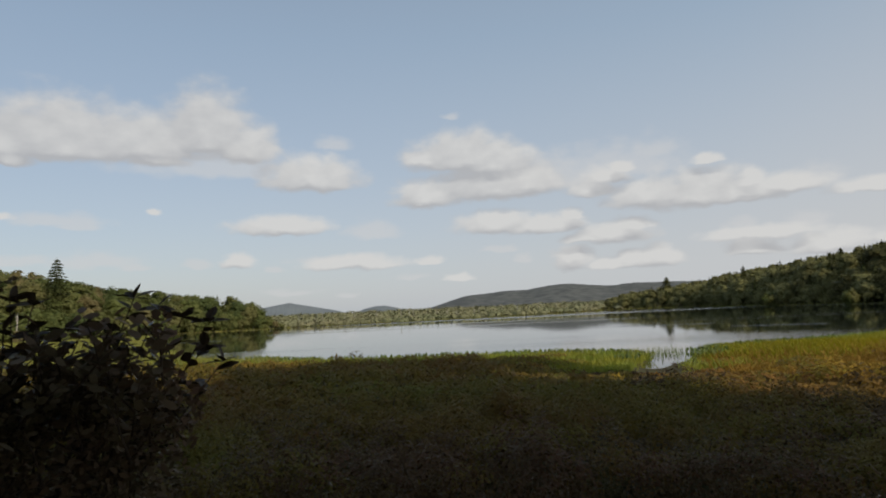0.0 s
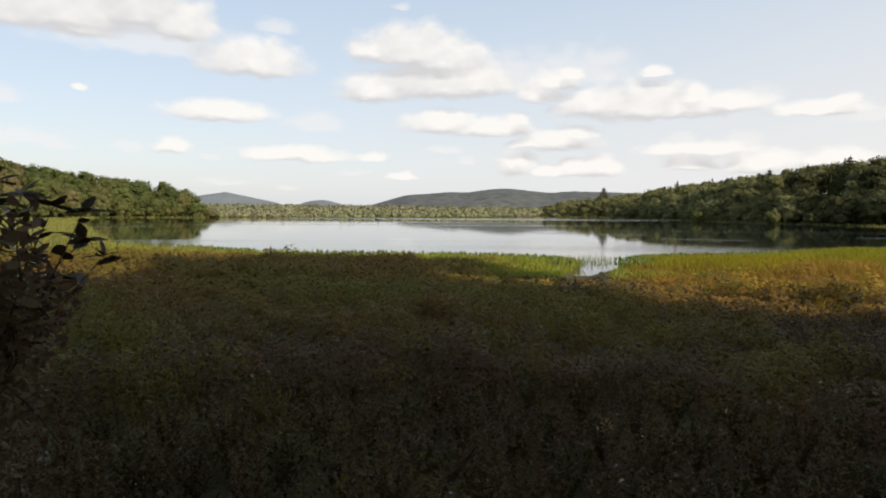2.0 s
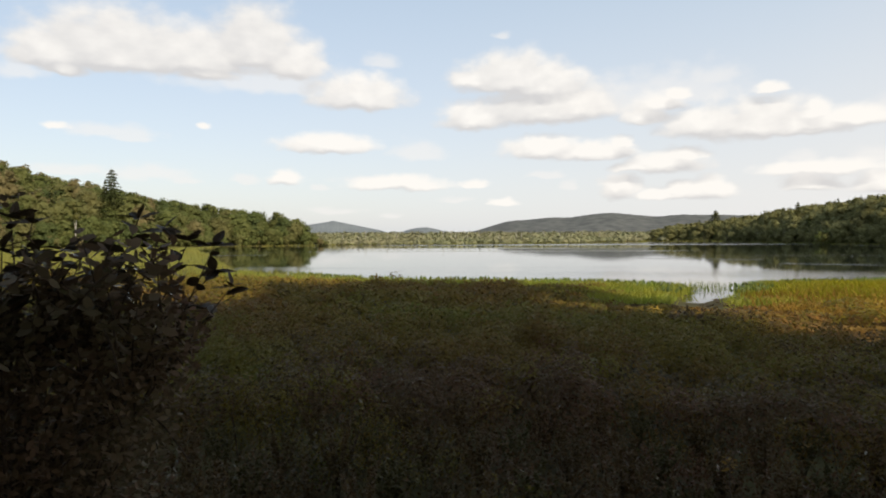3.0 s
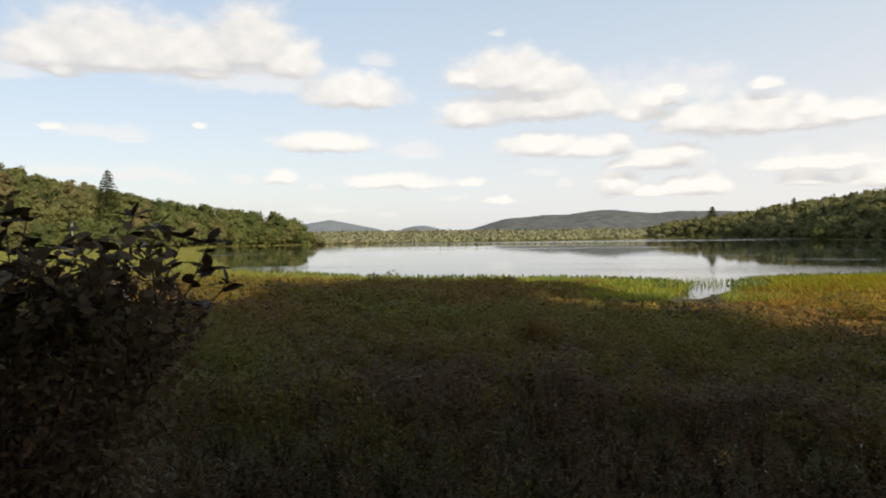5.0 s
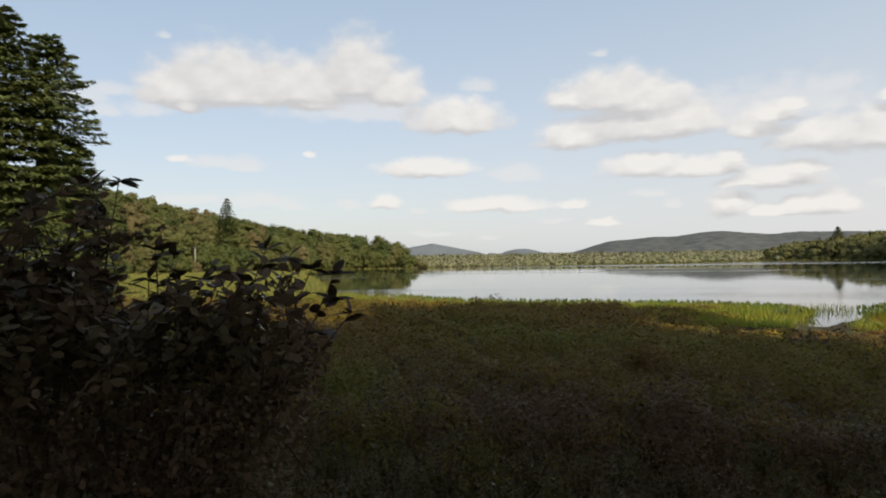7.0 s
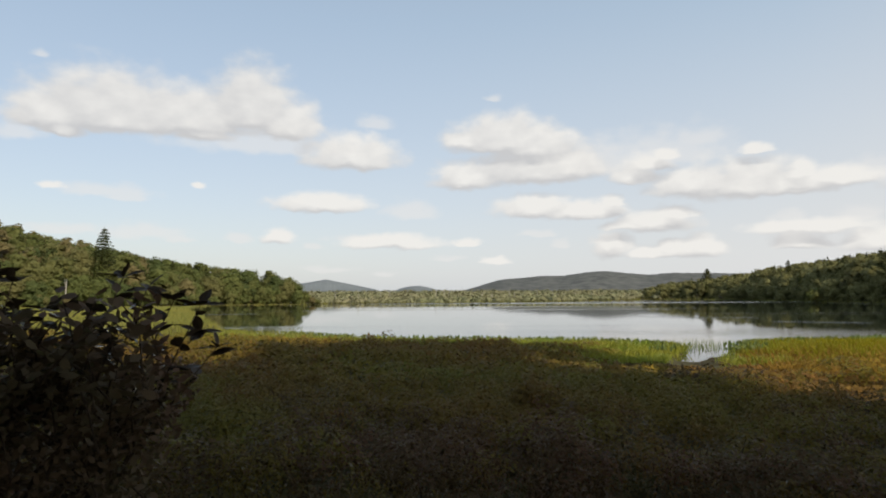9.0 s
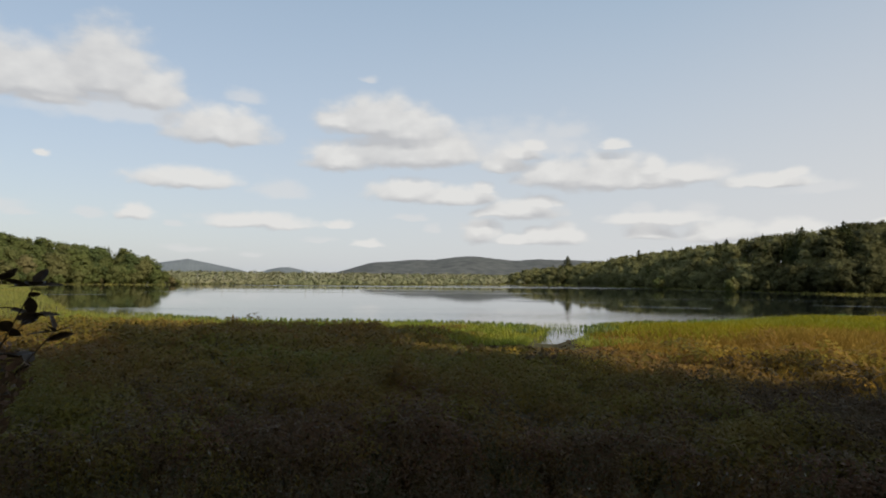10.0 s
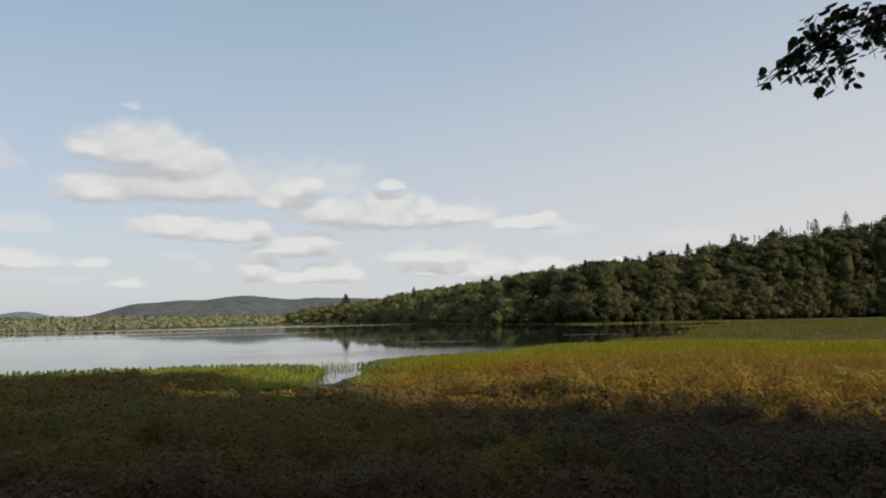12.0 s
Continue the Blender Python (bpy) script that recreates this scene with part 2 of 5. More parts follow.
def water_material():
    m, nd, ln = material("lake_water")
    p = nd.new("ShaderNodeBsdfPrincipled")
    p.inputs["Base Color"].default_value = (0.010, 0.014, 0.012, 1)
    p.inputs["IOR"].default_value = 1.333
    # breeze-ruffled lanes and calm lanes lie along the lake
    lanes = noise_node(nd, ln, 1.0, 2, (0.004, 0.026, 1), 0.54, 0.78)
    place = nd.new("ShaderNodeSeparateXYZ")
    ln.new(nd.new("ShaderNodeNewGeometry").outputs["Position"], place.inputs[0])
    lane = nd.new("ShaderNodeMapRange")
    lane.interpolation_type = "SMOOTHSTEP"
    gap = nd.new("ShaderNodeMath")
    gap.operation = "SUBTRACT"
    ln.new(place.outputs[1], gap.inputs[0])
    gap.inputs[1].default_value = 250.0
    wide = nd.new("ShaderNodeMath")
    wide.operation = "ABSOLUTE"
    ln.new(gap.outputs[0], wide.inputs[0])
    ln.new(wide.outputs[0], lane.inputs[0])
    lane.inputs["From Min"].default_value, lane.inputs["From Max"].default_value = 22.0, 5.0
    # it leaves the sheltered cove on the left calm
    open_water = nd.new("ShaderNodeMapRange")
    ln.new(place.outputs[0], open_water.inputs[0])
    open_water.inputs["From Min"].default_value, open_water.inputs["From Max"].default_value = -52.0, -30.0
    breeze = nd.new("ShaderNodeMath")
    breeze.operation = "MULTIPLY"
    ln.new(lane.outputs[0], breeze.inputs[0])
    ln.new(open_water.outputs[0], breeze.inputs[1])
    most = nd.new("ShaderNodeMath")
    most.operation = "MAXIMUM"
    ln.new(lanes, most.inputs[0])
    ln.new(breeze.outputs[0], most.inputs[1])
    lanes = most.outputs[0]
    # a few short streaks of ruffled water
    streaks = None
    for x, y, az, long, wide in ((39.3, 78.4, 27, 5.5, 1.1), (70.2, 84.5, 27, 5.6, 1.2), (40.3, 54.7, 31, 2.6, 0.5), (86.8, 83.5, 20, 4.6, 1.0), (118.0, 196.0, 79, 30.0, 2.2), (30.0, 96.0, 17, 9.0, 1.2), (-46.0, 118.0, -21, 7.0, 1.5)):
        spot = nd.new("ShaderNodeMapping")
        spot.vector_type = "TEXTURE"
        spot.inputs["Location"].default_value = (x, y, 0)
        spot.inputs["Rotation"].default_value = (0, 0, -radians(az))
        spot.inputs["Scale"].default_value = (long, wide, 1)
        ln.new(nd.new("ShaderNodeNewGeometry").outputs["Position"], spot.inputs[0])
        far = nd.new("ShaderNodeVectorMath")
        far.operation = "LENGTH"
        ln.new(spot.outputs[0], far.inputs[0])
        inside = nd.new("ShaderNodeMapRange")
        ln.new(far.outputs["Value"], inside.inputs[0])
        inside.inputs["From Min"].default_value, inside.inputs["From Max"].default_value = 1.0, 0.6
        if streaks is not None:
            most = nd.new("ShaderNodeMath")
            most.operation = "MAXIMUM"
            ln.new(streaks, most.inputs[0])
            ln.new(inside.outputs[0], most.inputs[1])
        streaks = inside.outputs[0] if streaks is None else most.outputs[0]
    rough = nd.new("ShaderNodeMapRange")
    ln.new(lanes, rough.inputs[0])
    rough.inputs["To Min"].default_value, rough.inputs["To Max"].default_value = 0.03, 0.22
    coarser = nd.new("ShaderNodeMath")
    coarser.operation = "MULTIPLY_ADD"
    ln.new(streaks, coarser.inputs[0])
    coarser.inputs[1].default_value = 0.50
    ln.new(rough.outputs[0], coarser.inputs[2])
    ln.new(coarser.outputs[0], p.inputs["Roughness"])
    strength = nd.new("ShaderNodeMapRange")
    ln.new(lanes, strength.inputs[0])
    strength.inputs["To Min"].default_value, strength.inputs["To Max"].default_value = 0.02, 0.60
    bp = nd.new("ShaderNodeBump")
    ln.new(noise_node(nd, ln, 1.0, 3, (0.5, 1.6, 1), 0.2, 0.8), bp.inputs["Height"])
    chop = nd.new("ShaderNodeMath")
    chop.operation = "MULTIPLY_ADD"
    ln.new(streaks, chop.inputs[0])
    chop.inputs[1].default_value = 5.0
    ln.new(strength.outputs[0], chop.inputs[2])
    ln.new(chop.outputs[0], bp.inputs["Strength"])
    bp.inputs["Distance"].default_value = 0.05
    ln.new(bp.outputs[0], p.inputs["Normal"])
    ln.new(p.outputs[0], nd.new("ShaderNodeOutputMaterial").inputs[0])
    return m


M_WATER = water_material()
M_GROUND = rough_material("peat_ground", (0.050, 0.040, 0.020), (0.110, 0.100, 0.042), 0.25, bump=0.6, bump_scale=9)
M_SHRUB = leaf_material("leatherleaf", (0.138, 0.114, 0.020), (0.168, 0.134, 0.024), (0.158, 0.088, 0.022), 0.14, 0.55, 0.18, 0.07, True, (0.108, 0.130, 0.020))
# darker copy of leatherleaf, with the shade near the bank painted in
M_SHRUB_SHADED = leaf_material("shaded_leatherleaf", (0.078, 0.061, 0.023), (0.114, 0.086, 0.031), (0.122, 0.060, 0.028), 0.75, 0.50, 0.14, 0.08, True, (0.064, 0.080, 0.020))
# glints: glossier leaves whose colour is also paled like a highlight
M_GLINT = leaf_material("glossy_leaves", (0.10, 0.10, 0.050), (0.17, 0.15, 0.080), (0.16, 0.10, 0.060), 0.9, 0.24, 0.10, 0.7, trees=True)
# dry brown growth; its brightness also paints the hollow's sunlit stretch
M_DRY = leaf_material("dry_brown_leaves", (0.20, 0.105, 0.030), (0.29, 0.150, 0.040), (0.22, 0.140, 0.034), 0.5, 0.6, 0.25, 0.08, trees=True)
M_EMERGENT = leaf_material("emergent_leaves", (0.100, 0.160, 0.045), (0.165, 0.225, 0.070), (0.17, 0.20, 0.055), 0.4, 0.4, 0.25)
# rust-brown growth, with the tree shade painted into its darkness
M_RUST = leaf_material("rusty_shaded_leaves", (0.076, 0.046, 0.022), (0.112, 0.064, 0.028), (0.080, 0.060, 0.024), 0.6, 0.6, 0.15, 0.10, trees=True)
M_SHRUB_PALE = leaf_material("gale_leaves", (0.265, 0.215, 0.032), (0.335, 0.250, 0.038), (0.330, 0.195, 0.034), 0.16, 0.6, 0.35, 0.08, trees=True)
M_REED = leaf_material("reed_leaves", (0.19, 0.27, 0.034), (0.30, 0.34, 0.048), (0.31, 0.30, 0.038), 0.35, 0.45, 0.35)
M_SEDGE = leaf_material("sedge", (0.31, 0.205, 0.036), (0.37, 0.24, 0.042), (0.29, 0.165, 0.034), 0.10, 0.6, 0.4, 0.1)
M_SEDGE_YELLOW = leaf_material("yellow_sedge", (0.27, 0.235, 0.014), (0.33, 0.27, 0.018), (0.26, 0.25, 0.020), 0.10, 0.6, 0.4, 0.1)
M_SEDGE_GREEN = leaf_material("green_sedge", (0.22, 0.21, 0.045), (0.32, 0.28, 0.06), (0.20, 0.22, 0.05), 0.08, 0.6, 0.3)
M_LILY = leaf_material("lily_leaves", (0.11, 0.122, 0.020), (0.15, 0.152, 0.024), (0.19, 0.155, 0.020), 0.06, 0.5, 0.3, 0.12)
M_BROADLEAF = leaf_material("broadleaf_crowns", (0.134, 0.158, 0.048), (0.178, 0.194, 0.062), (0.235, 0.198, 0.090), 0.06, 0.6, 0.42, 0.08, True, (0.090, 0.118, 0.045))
# its pale third colour also serves to paint the far trees lighter
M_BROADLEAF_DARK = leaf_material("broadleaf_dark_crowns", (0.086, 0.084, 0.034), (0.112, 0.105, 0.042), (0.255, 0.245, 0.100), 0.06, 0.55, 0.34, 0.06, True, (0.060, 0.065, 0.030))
M_SUNBUSH = leaf_material("sunlit_bush_leaves", (0.10, 0.125, 0.028), (0.145, 0.165, 0.038), (0.15, 0.14, 0.038), 0.3, 0.55, 0.3)
M_NEEDLE = leaf_material("needles", (0.042, 0.056, 0.019), (0.075, 0.085, 0.028), (0.082, 0.080, 0.026), 0.08, 0.6, 0.1, 0.06)
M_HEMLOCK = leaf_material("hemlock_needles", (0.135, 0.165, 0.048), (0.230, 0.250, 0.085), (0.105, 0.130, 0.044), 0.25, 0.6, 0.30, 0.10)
# far growth: distance haze is painted into these paler, bluer leaf colours
M_FARWOOD = leaf_material("hazed_far_crowns", (0.205, 0.215, 0.105), (0.218, 0.225, 0.112), (0.255, 0.235, 0.130), 0.03, 0.7, 0.2)
M_FARDARK = leaf_material("hazed_far_needles", (0.045, 0.065, 0.045), (0.065, 0.085, 0.055), (0.075, 0.085, 0.055), 0.02, 0.8, 0.1)
# hills: the haze before them is part of their base colours
M_HILL = rough_material("hazed_wooded_hill", (0.092, 0.098, 0.094), (0.150, 0.153, 0.142), 0.03, (1, 1, 2), 1.0, 0.9, 0.03)
M_HILL_FAR = rough_material("hazed_far_hill", (0.165, 0.188, 0.198), (0.200, 0.222, 0.228), 0.006, (1, 1, 2), 1.0, 0.8, 0.02)
M_BARK = rough_material("bark", (0.070, 0.052, 0.038), (0.150, 0.120, 0.095), 6, (3, 3, 0.6), 0.9, 0.8, 14)
M_DEADWOOD = rough_material("silvered_wood", (0.30, 0.28, 0.23), (0.45, 0.42, 0.36), 3, (3, 3, 0.4), 0.8, 0.5, 8)
M_TWIG = rough_material("twig_bark", (0.060, 0.042, 0.030), (0.110, 0.080, 0.055), 30, (1, 1, 1), 0.8, 0.4, 60)
# bush greenery, brightened in its colour in place of lens glare
M_BUSH = leaf_material("bush_leaves_lifted", (0.118, 0.096, 0.055), (0.165, 0.130, 0.074), (0.172, 0.100, 0.064), 1.5, 0.5, 0.20, 0.05)
# leaves of the same bush without that painted lift
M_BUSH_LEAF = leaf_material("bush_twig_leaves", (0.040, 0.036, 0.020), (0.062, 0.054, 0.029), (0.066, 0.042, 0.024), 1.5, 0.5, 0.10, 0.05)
M_GOLD = leaf_material("golden_leaves", (0.26, 0.14, 0.026), (0.34, 0.19, 0.036), (0.20, 0.12, 0.03), 3.0, 0.6, 0.3, 0.1)
M_MAPLE = leaf_material("maple_leaves", (0.030, 0.050, 0.016), (0.055, 0.078, 0.022), (0.060, 0.050, 0.020), 1.0, 0.4, 0.2, 0.4)


# ---- mesh helpers ----
def soup(name, polys, mat, tint=None):
    """One mesh object of loose polygons: an array of (count, corners, 3); tint: a number for each, which shifts its
    colour, by kind of tree or by painted paling.
    """
    polys = np.asarray(polys, dtype=np.float32)
    n, k = polys.shape[:2]
    me = bpy.data.meshes.new(name)
    me.vertices.add(n * k)
    me.vertices.foreach_set("co", polys.reshape(-1))
    me.loops.add(n * k)
    me.loops.foreach_set("vertex_index", np.arange(n * k, dtype=np.int32))
    me.polygons.add(n)
    me.polygons.foreach_set("loop_start", np.arange(0, n * k, k, dtype=np.int32))
    me.update(calc_edges=True)
    if tint is not None:
        me.attributes.new("tint", "FLOAT", "FACE").data.foreach_set("value", np.asarray(tint, dtype=np.float32))
    me.materials.append(mat)
    return new(name, me)


def unit(v):
    return v / np.maximum(np.linalg.norm(v, axis=-1, keepdims=True), 1e-9)


def kites(centre, normal, length, slim=0.45, along=None, rng=rng):
    """Leaf-shaped quads round centres, facing normals; along: the way that the leaf points."""
    n = len(centre)
    if along is None:
        along = rng.normal(size=(n, 3))
    along = unit(along - normal * (along * normal).sum(1, keepdims=True))
    side = np.cross(normal, along)
    ln = np.broadcast_to(np.asarray(length, float), (n,))[:, None]
    w = ln * slim * rng.uniform(0.75, 1.2, (n, 1)) * 0.5
    return np.stack([centre - along * ln * 0.5, centre + side * w + normal * ln * 0.06, centre + along * ln * 0.5, centre - side * w + normal * ln * 0.06], 1)


def flakes(centre, normal, length, slim=0.8, along=None, rng=rng):
    """Three-cornered leaves, for foliage that is seen from afar."""
    n = len(centre)
    if along is None:
        along = rng.normal(size=(n, 3))
    along = unit(along - normal * (along * normal).sum(1, keepdims=True))
    side = np.cross(normal, along)
    ln = np.broadcast_to(np.asarray(length, float), (n,))[:, None]
    w = ln * slim * 0.5
    return np.stack([centre - along * ln * 0.4 - side * w, centre - along * ln * 0.4 + side * w, centre + along * ln * 0.7], 1)


def ovals(centre, normal, length, slim=0.5, along=None, rng=rng):
    """Six-cornered oval leaves."""
    n = len(centre)
    if along is None:
        along = rng.normal(size=(n, 3))
    along = unit(along - normal * (along * normal).sum(1, keepdims=True))
    side = np.cross(normal, along)
    ln = np.broadcast_to(np.asarray(length, float), (n,))[:, None]
    w = ln * slim * 0.5
    c = centre
    return np.stack([c - along * ln * 0.5, c - along * ln * 0.18 + side * w * 0.9, c + along * ln * 0.18 + side * w, c + along * ln * 0.5,
                     c + along * ln * 0.18 - side * w, c - along * ln * 0.18 - side * w * 0.9], 1)


def blades(root, height, width, lean, rng=rng):
    """Upright grass blades: tapered quads that lean over a little."""
    n = len(root)
    ang = rng.uniform(0, 2 * np.pi, n)
    side = np.stack([np.cos(ang), np.sin(ang), 0 * ang], 1) * (np.broadcast_to(width, (n,))[:, None] * 0.5)
    tip = root + np.stack([rng.normal(size=n) * lean, rng.normal(size=n) * lean, np.ones(n)], 1) * np.broadcast_to(height, (n,))[:, None]
    mid = root * 0.45 + tip * 0.55 - (tip - root) * [0.12, 0.12, 0]
    return np.stack([root - side, root + side, mid + side * 0.85, tip], 1)


def part(name, bm, mat, parent=None, label=""):
    me = bpy.data.meshes.new(name)
    bm.to_mesh(me)
    bm.free()
    me.materials.append(mat)
    ob = new(name, me)
    ob.parent = parent
    if label:
        tagged(ob, label)
    return ob


def tube(bm, points, radii, sides=7):
    """A tapered round limb along points."""
    rings = []
    pts = [Vector(p) for p in points]
    for i, p in enumerate(pts):
        ahead = (pts[min(i + 1, len(pts) - 1)] - pts[max(i - 1, 0)]).normalized()
        u = ahead.orthogonal().normalized()
        v = ahead.cross(u)
        rings.append([bm.verts.new(p + (u * math.cos(a) + v * math.sin(a)) * radii[i]) for a in (2 * math.pi * s / sides for s in range(sides))])
    for a, b in zip(rings, rings[1:]):
        best = min(range(sides), key=lambda s: (a[0].co - b[s].co).length)
        for s in range(sides):
            f = bm.faces.new((a[s], a[(s + 1) % sides], b[(s + 1 + best) % sides], b[(s + best) % sides]))
            f.smooth = True
    bm.faces.new(rings[0][::-1])
    bm.faces.new(rings[-1])


# ---- the lie of the land ----
LAKE = np.array([(-75, 165), (-48, 112), (-31, 76), (-22, 57), (-14, 52.5), (-8, 47.5), (0, 46.5), (8, 44.5), (11, 42.5), (11.6, 39), (9.9, 34.8), (10.2, 32.4),
                 (12.7, 36), (15.0, 38.5), (16, 42), (21, 45), (26, 46), (32, 49), (46, 55), (57, 65), (69, 67), (82, 74), (100, 92), (128, 110), (160, 128),
                 (175, 150), (150, 158), (131, 158), (124, 190), (120, 248), (126, 330), (92, 388), (80, 338), (37, 304), (-12, 258), (-57, 258), (-62, 240), (-80, 232), (-92, 223)], float)
EDGE_LEFT = np.array([(-61, 243), (-80, 236), (-94, 226), (-104, 185), (-114, 145), (-130, 118), (-150, 80), (-175, 30)], float)
EDGE_RIGHT = np.array([(93, 396), (112, 366), (130, 334), (124, 250), (128, 192), (136, 162), (172, 164), (205, 156), (250, 150), (268, 134), (300, 90)], float)


def shore_distance(x, y):
    """Metres to the lake's edge: positive on land, negative in the water."""
    p = np.stack([x, y], -1)
    best = np.full(x.shape, 1e9)
    inside = np.zeros(x.shape, bool)
    for a, b in zip(LAKE, np.roll(LAKE, -1, 0)):
        ab = b - a
        s = np.clip(((p - a) @ ab) / (ab @ ab), 0, 1)
        best = np.minimum(best, np.hypot(*np.moveaxis(p - a - s[..., None] * ab, -1, 0)))
        cross = (a[1] > y) != (b[1] > y)
        inside ^= cross & (x < (b[0] - a[0]) * (y - a[1]) / ((b[1] - a[1]) or 1e-9) + a[0])
    return np.where(inside, -best, best)


def smooth(a, b, v):
    s = np.clip((v - a) / (b - a), 0, 1)
    return s * s * (3 - 2 * s)


def ripple(x, y, s, k=0.0):
    """A smooth uneven wave between about -1 and 1."""
    return (np.sin(x / s + 1.7 * np.sin(y / s * 0.8 + k) + k) + np.sin(y / s * 1.13 + 1.3 * np.sin(x / s * 0.7 - k) + 2 * k) + np.sin((x + y) / s * 0.61 + 3 * k)) / 3


def land(x, y):
    """The ground's height over the lake."""
    x, y = np.asarray(x, float), np.asarray(y, float)
    d = shore_distance(x, y)
    h = np.where(d > 0, 0.03 + 0.28 * (1 - np.exp(-np.maximum(d, 0) / 5)), np.where(d > -4, d * 0.03, np.maximum(-1.5, (d + 4) * 0.25 - 0.12)))
    h = h + np.where(d > 1, 0.05 * ripple(x, y, 1.6) * smooth(1, 4, d), 0)
    h = h + 1.5 * (1 - smooth(1.0, 4.6, y + 0.10 * np.abs(x))) * (d > 0)
    h = h + np.where(y < 0, -y * 0.03, 0)
    for edge, out, slope, far_end in ((EDGE_LEFT, (-0.94, 0.34), 0.34, 215), (EDGE_RIGHT, (0.75, 0.66), 0.50, 300)):
        p = np.stack([x, y], -1)
        best, behind = np.full(x.shape, 1e9), np.zeros(x.shape)
        for a, b in zip(edge, edge[1:]):
            ab = b - a
            t = np.clip(((p - a) @ ab) / (ab @ ab), 0, 1)
            off = p - a - t[..., None] * ab
            far = np.hypot(off[..., 0], off[..., 1])
            behind = np.where(far < best, off @ np.array(out), behind)
            best = np.minimum(best, far)
        h = h + np.clip((behind - 4) * slope, 0, np.where(x < 0, 13.0, 25.0 - 15.0 * smooth(135, 185, y))) * (1 - smooth(75, 130, best)) * (1 - smooth(far_end, far_end + 45, y))
    return h


def build_ground():
    az = np.radians(np.concatenate([np.arange(-75, 85, 0.8), np.arange(85, 285, 4.0)]))
    r = np.sort(np.concatenate([[0.3], np.geomspace(0.8, 4700, 170), np.arange(151.3, 300, 2.3)]))
    A, R = np.meshgrid(az, r)
    x, y = R * np.sin(A), R * np.cos(A)
    z = land(x, y)
    co = np.stack([x, y, z], -1).reshape(-1, 3)
    nr, na = A.shape
    i, j = np.meshgrid(np.arange(nr - 1), np.arange(na), indexing="ij")
    j2 = (j + 1) % na
    faces = np.stack([i * na + j, i * na + j2, (i + 1) * na + j2, (i + 1) * na + j], -1).reshape(-1, 4)
    me = bpy.data.meshes.new("ground")
    me.vertices.add(len(co) + 1)
    me.vertices.foreach_set("co", np.concatenate([co, [[0, 0, float(land(0.0, 0.0))]]]).astype(np.float32).reshape(-1))
    cap = np.stack([np.full(na, len(co)), (np.arange(na) + 1) % na, np.arange(na)], -1)
    idx = np.concatenate([faces.reshape(-1), cap.reshape(-1)]).astype(np.int32)
    total = np.concatenate([np.full(len(faces), 4), np.full(na, 3)]).astype(np.int32)
    me.loops.add(len(idx))
    me.loops.foreach_set("vertex_index", idx)
    me.polygons.add(len(total))
    me.polygons.foreach_set("loop_start", np.concatenate([[0], np.cumsum(total)[:-1]]).astype(np.int32))
    me.update(calc_edges=True)
    me.polygons.foreach_set("use_smooth", np.ones(len(total), bool))
    me.materials.append(M_GROUND)
    return tagged(new("ground", me), "dark peaty ground of the lakeshore and bog", "ground", kind="structure")


build_ground()


def build_water():
    bm = bmesh.new()
    ring = [bm.verts.new((x, y, 0.0)) for x, y in ((-130, 25), (230, 25), (230, 420), (-130, 420))]
    bm.faces.new(ring)
    ob = part("water", bm, M_WATER)
    return tagged(ob, "calm lake water mirroring sky and woods", "lake", kind="structure")


build_water()


def build_hill(name, az0, az1, dist, deep, heights, mat, label):
    """A wooded ridge: heights are elevations in degrees at even steps of azimuth."""
    n = 160
    az = np.linspace(az0, az1, n)
    knots = np.linspace(az0, az1, len(heights))
    top = np.interp(az, knots, heights)
    for _ in range(6):
        top = np.convolve(np.pad(top, 1, mode="edge"), [0.25, 0.5, 0.25], "valid")
    steps = np.linspace(-1, 1, 21)
    bm = bmesh.new()
    rows = []
    for i, a in enumerate(np.radians(az)):
        crest = max(0.0, dist * math.tan(math.radians(top[i])) + 3.4)
        col = []
        for s in steps:
            r = dist + s * deep
            h = crest * (1 - smooth(0, 1, abs(s))) * (1 - 0.12 * math.sin(7 * s + i * 0.13) * abs(s)) if abs(s) < 1 else -2
            h += crest * 0.02 * noise.noise((i * 0.35, s * 9, dist)) + (1.6 * noise.noise((i * 1.7, s * 23, 3)) if abs(s) < 0.9 else 0)
            col.append(bm.verts.new((r * math.sin(a), r * math.cos(a), h)))
        rows.append(col)
    for p, q in zip(rows, rows[1:]):
        for k in range(len(steps) - 1):
            f = bm.faces.new((p[k], p[k + 1], q[k + 1], q[k]))
            f.smooth = True
    ob = part(name, bm, mat)
    return tagged(ob, label, "hill", kind="structure")


build_hill("backdrop_far_hill", -18, -8, 4200, 420, (0.5, 0.75, 0.93, 1.0, 1.15, 1.33, 1.12, 0.93, 0.72, 0.52, 0.2), M_HILL_FAR, "distant wooded hill with a small peak, painted haze blue-grey")
build_hill("backdrop_low_hill", -7.5, -2.5, 4200, 400, (0.2, 0.55, 0.72, 0.76, 0.6, 0.35, 0.1), M_HILL_FAR, "low hill on the horizon, painted haze blue-grey")
build_hill("backdrop_hill", -1.5, 30, 2600, 600, (0.25, 0.75, 1.28, 1.36, 1.55, 1.5, 1.8, 1.9, 1.7, 1.52, 1.66, 1.62, 1.6, 1.5, 1.5, 1.5, 1.4, 1.3, 1.2), M_HILL, "long wooded hill beyond the lake, its green greyed by painted haze")


# ---- woods ----
def ball(level):
    """The triangles of a unit icosphere."""
    bm = bmesh.new()
    bmesh.ops.create_icosphere(bm, subdivisions=level, radius=1.0)
    out = np.array([[tuple(v.co) for v in f.verts] for f in bm.faces])
    bm.free()
    return out


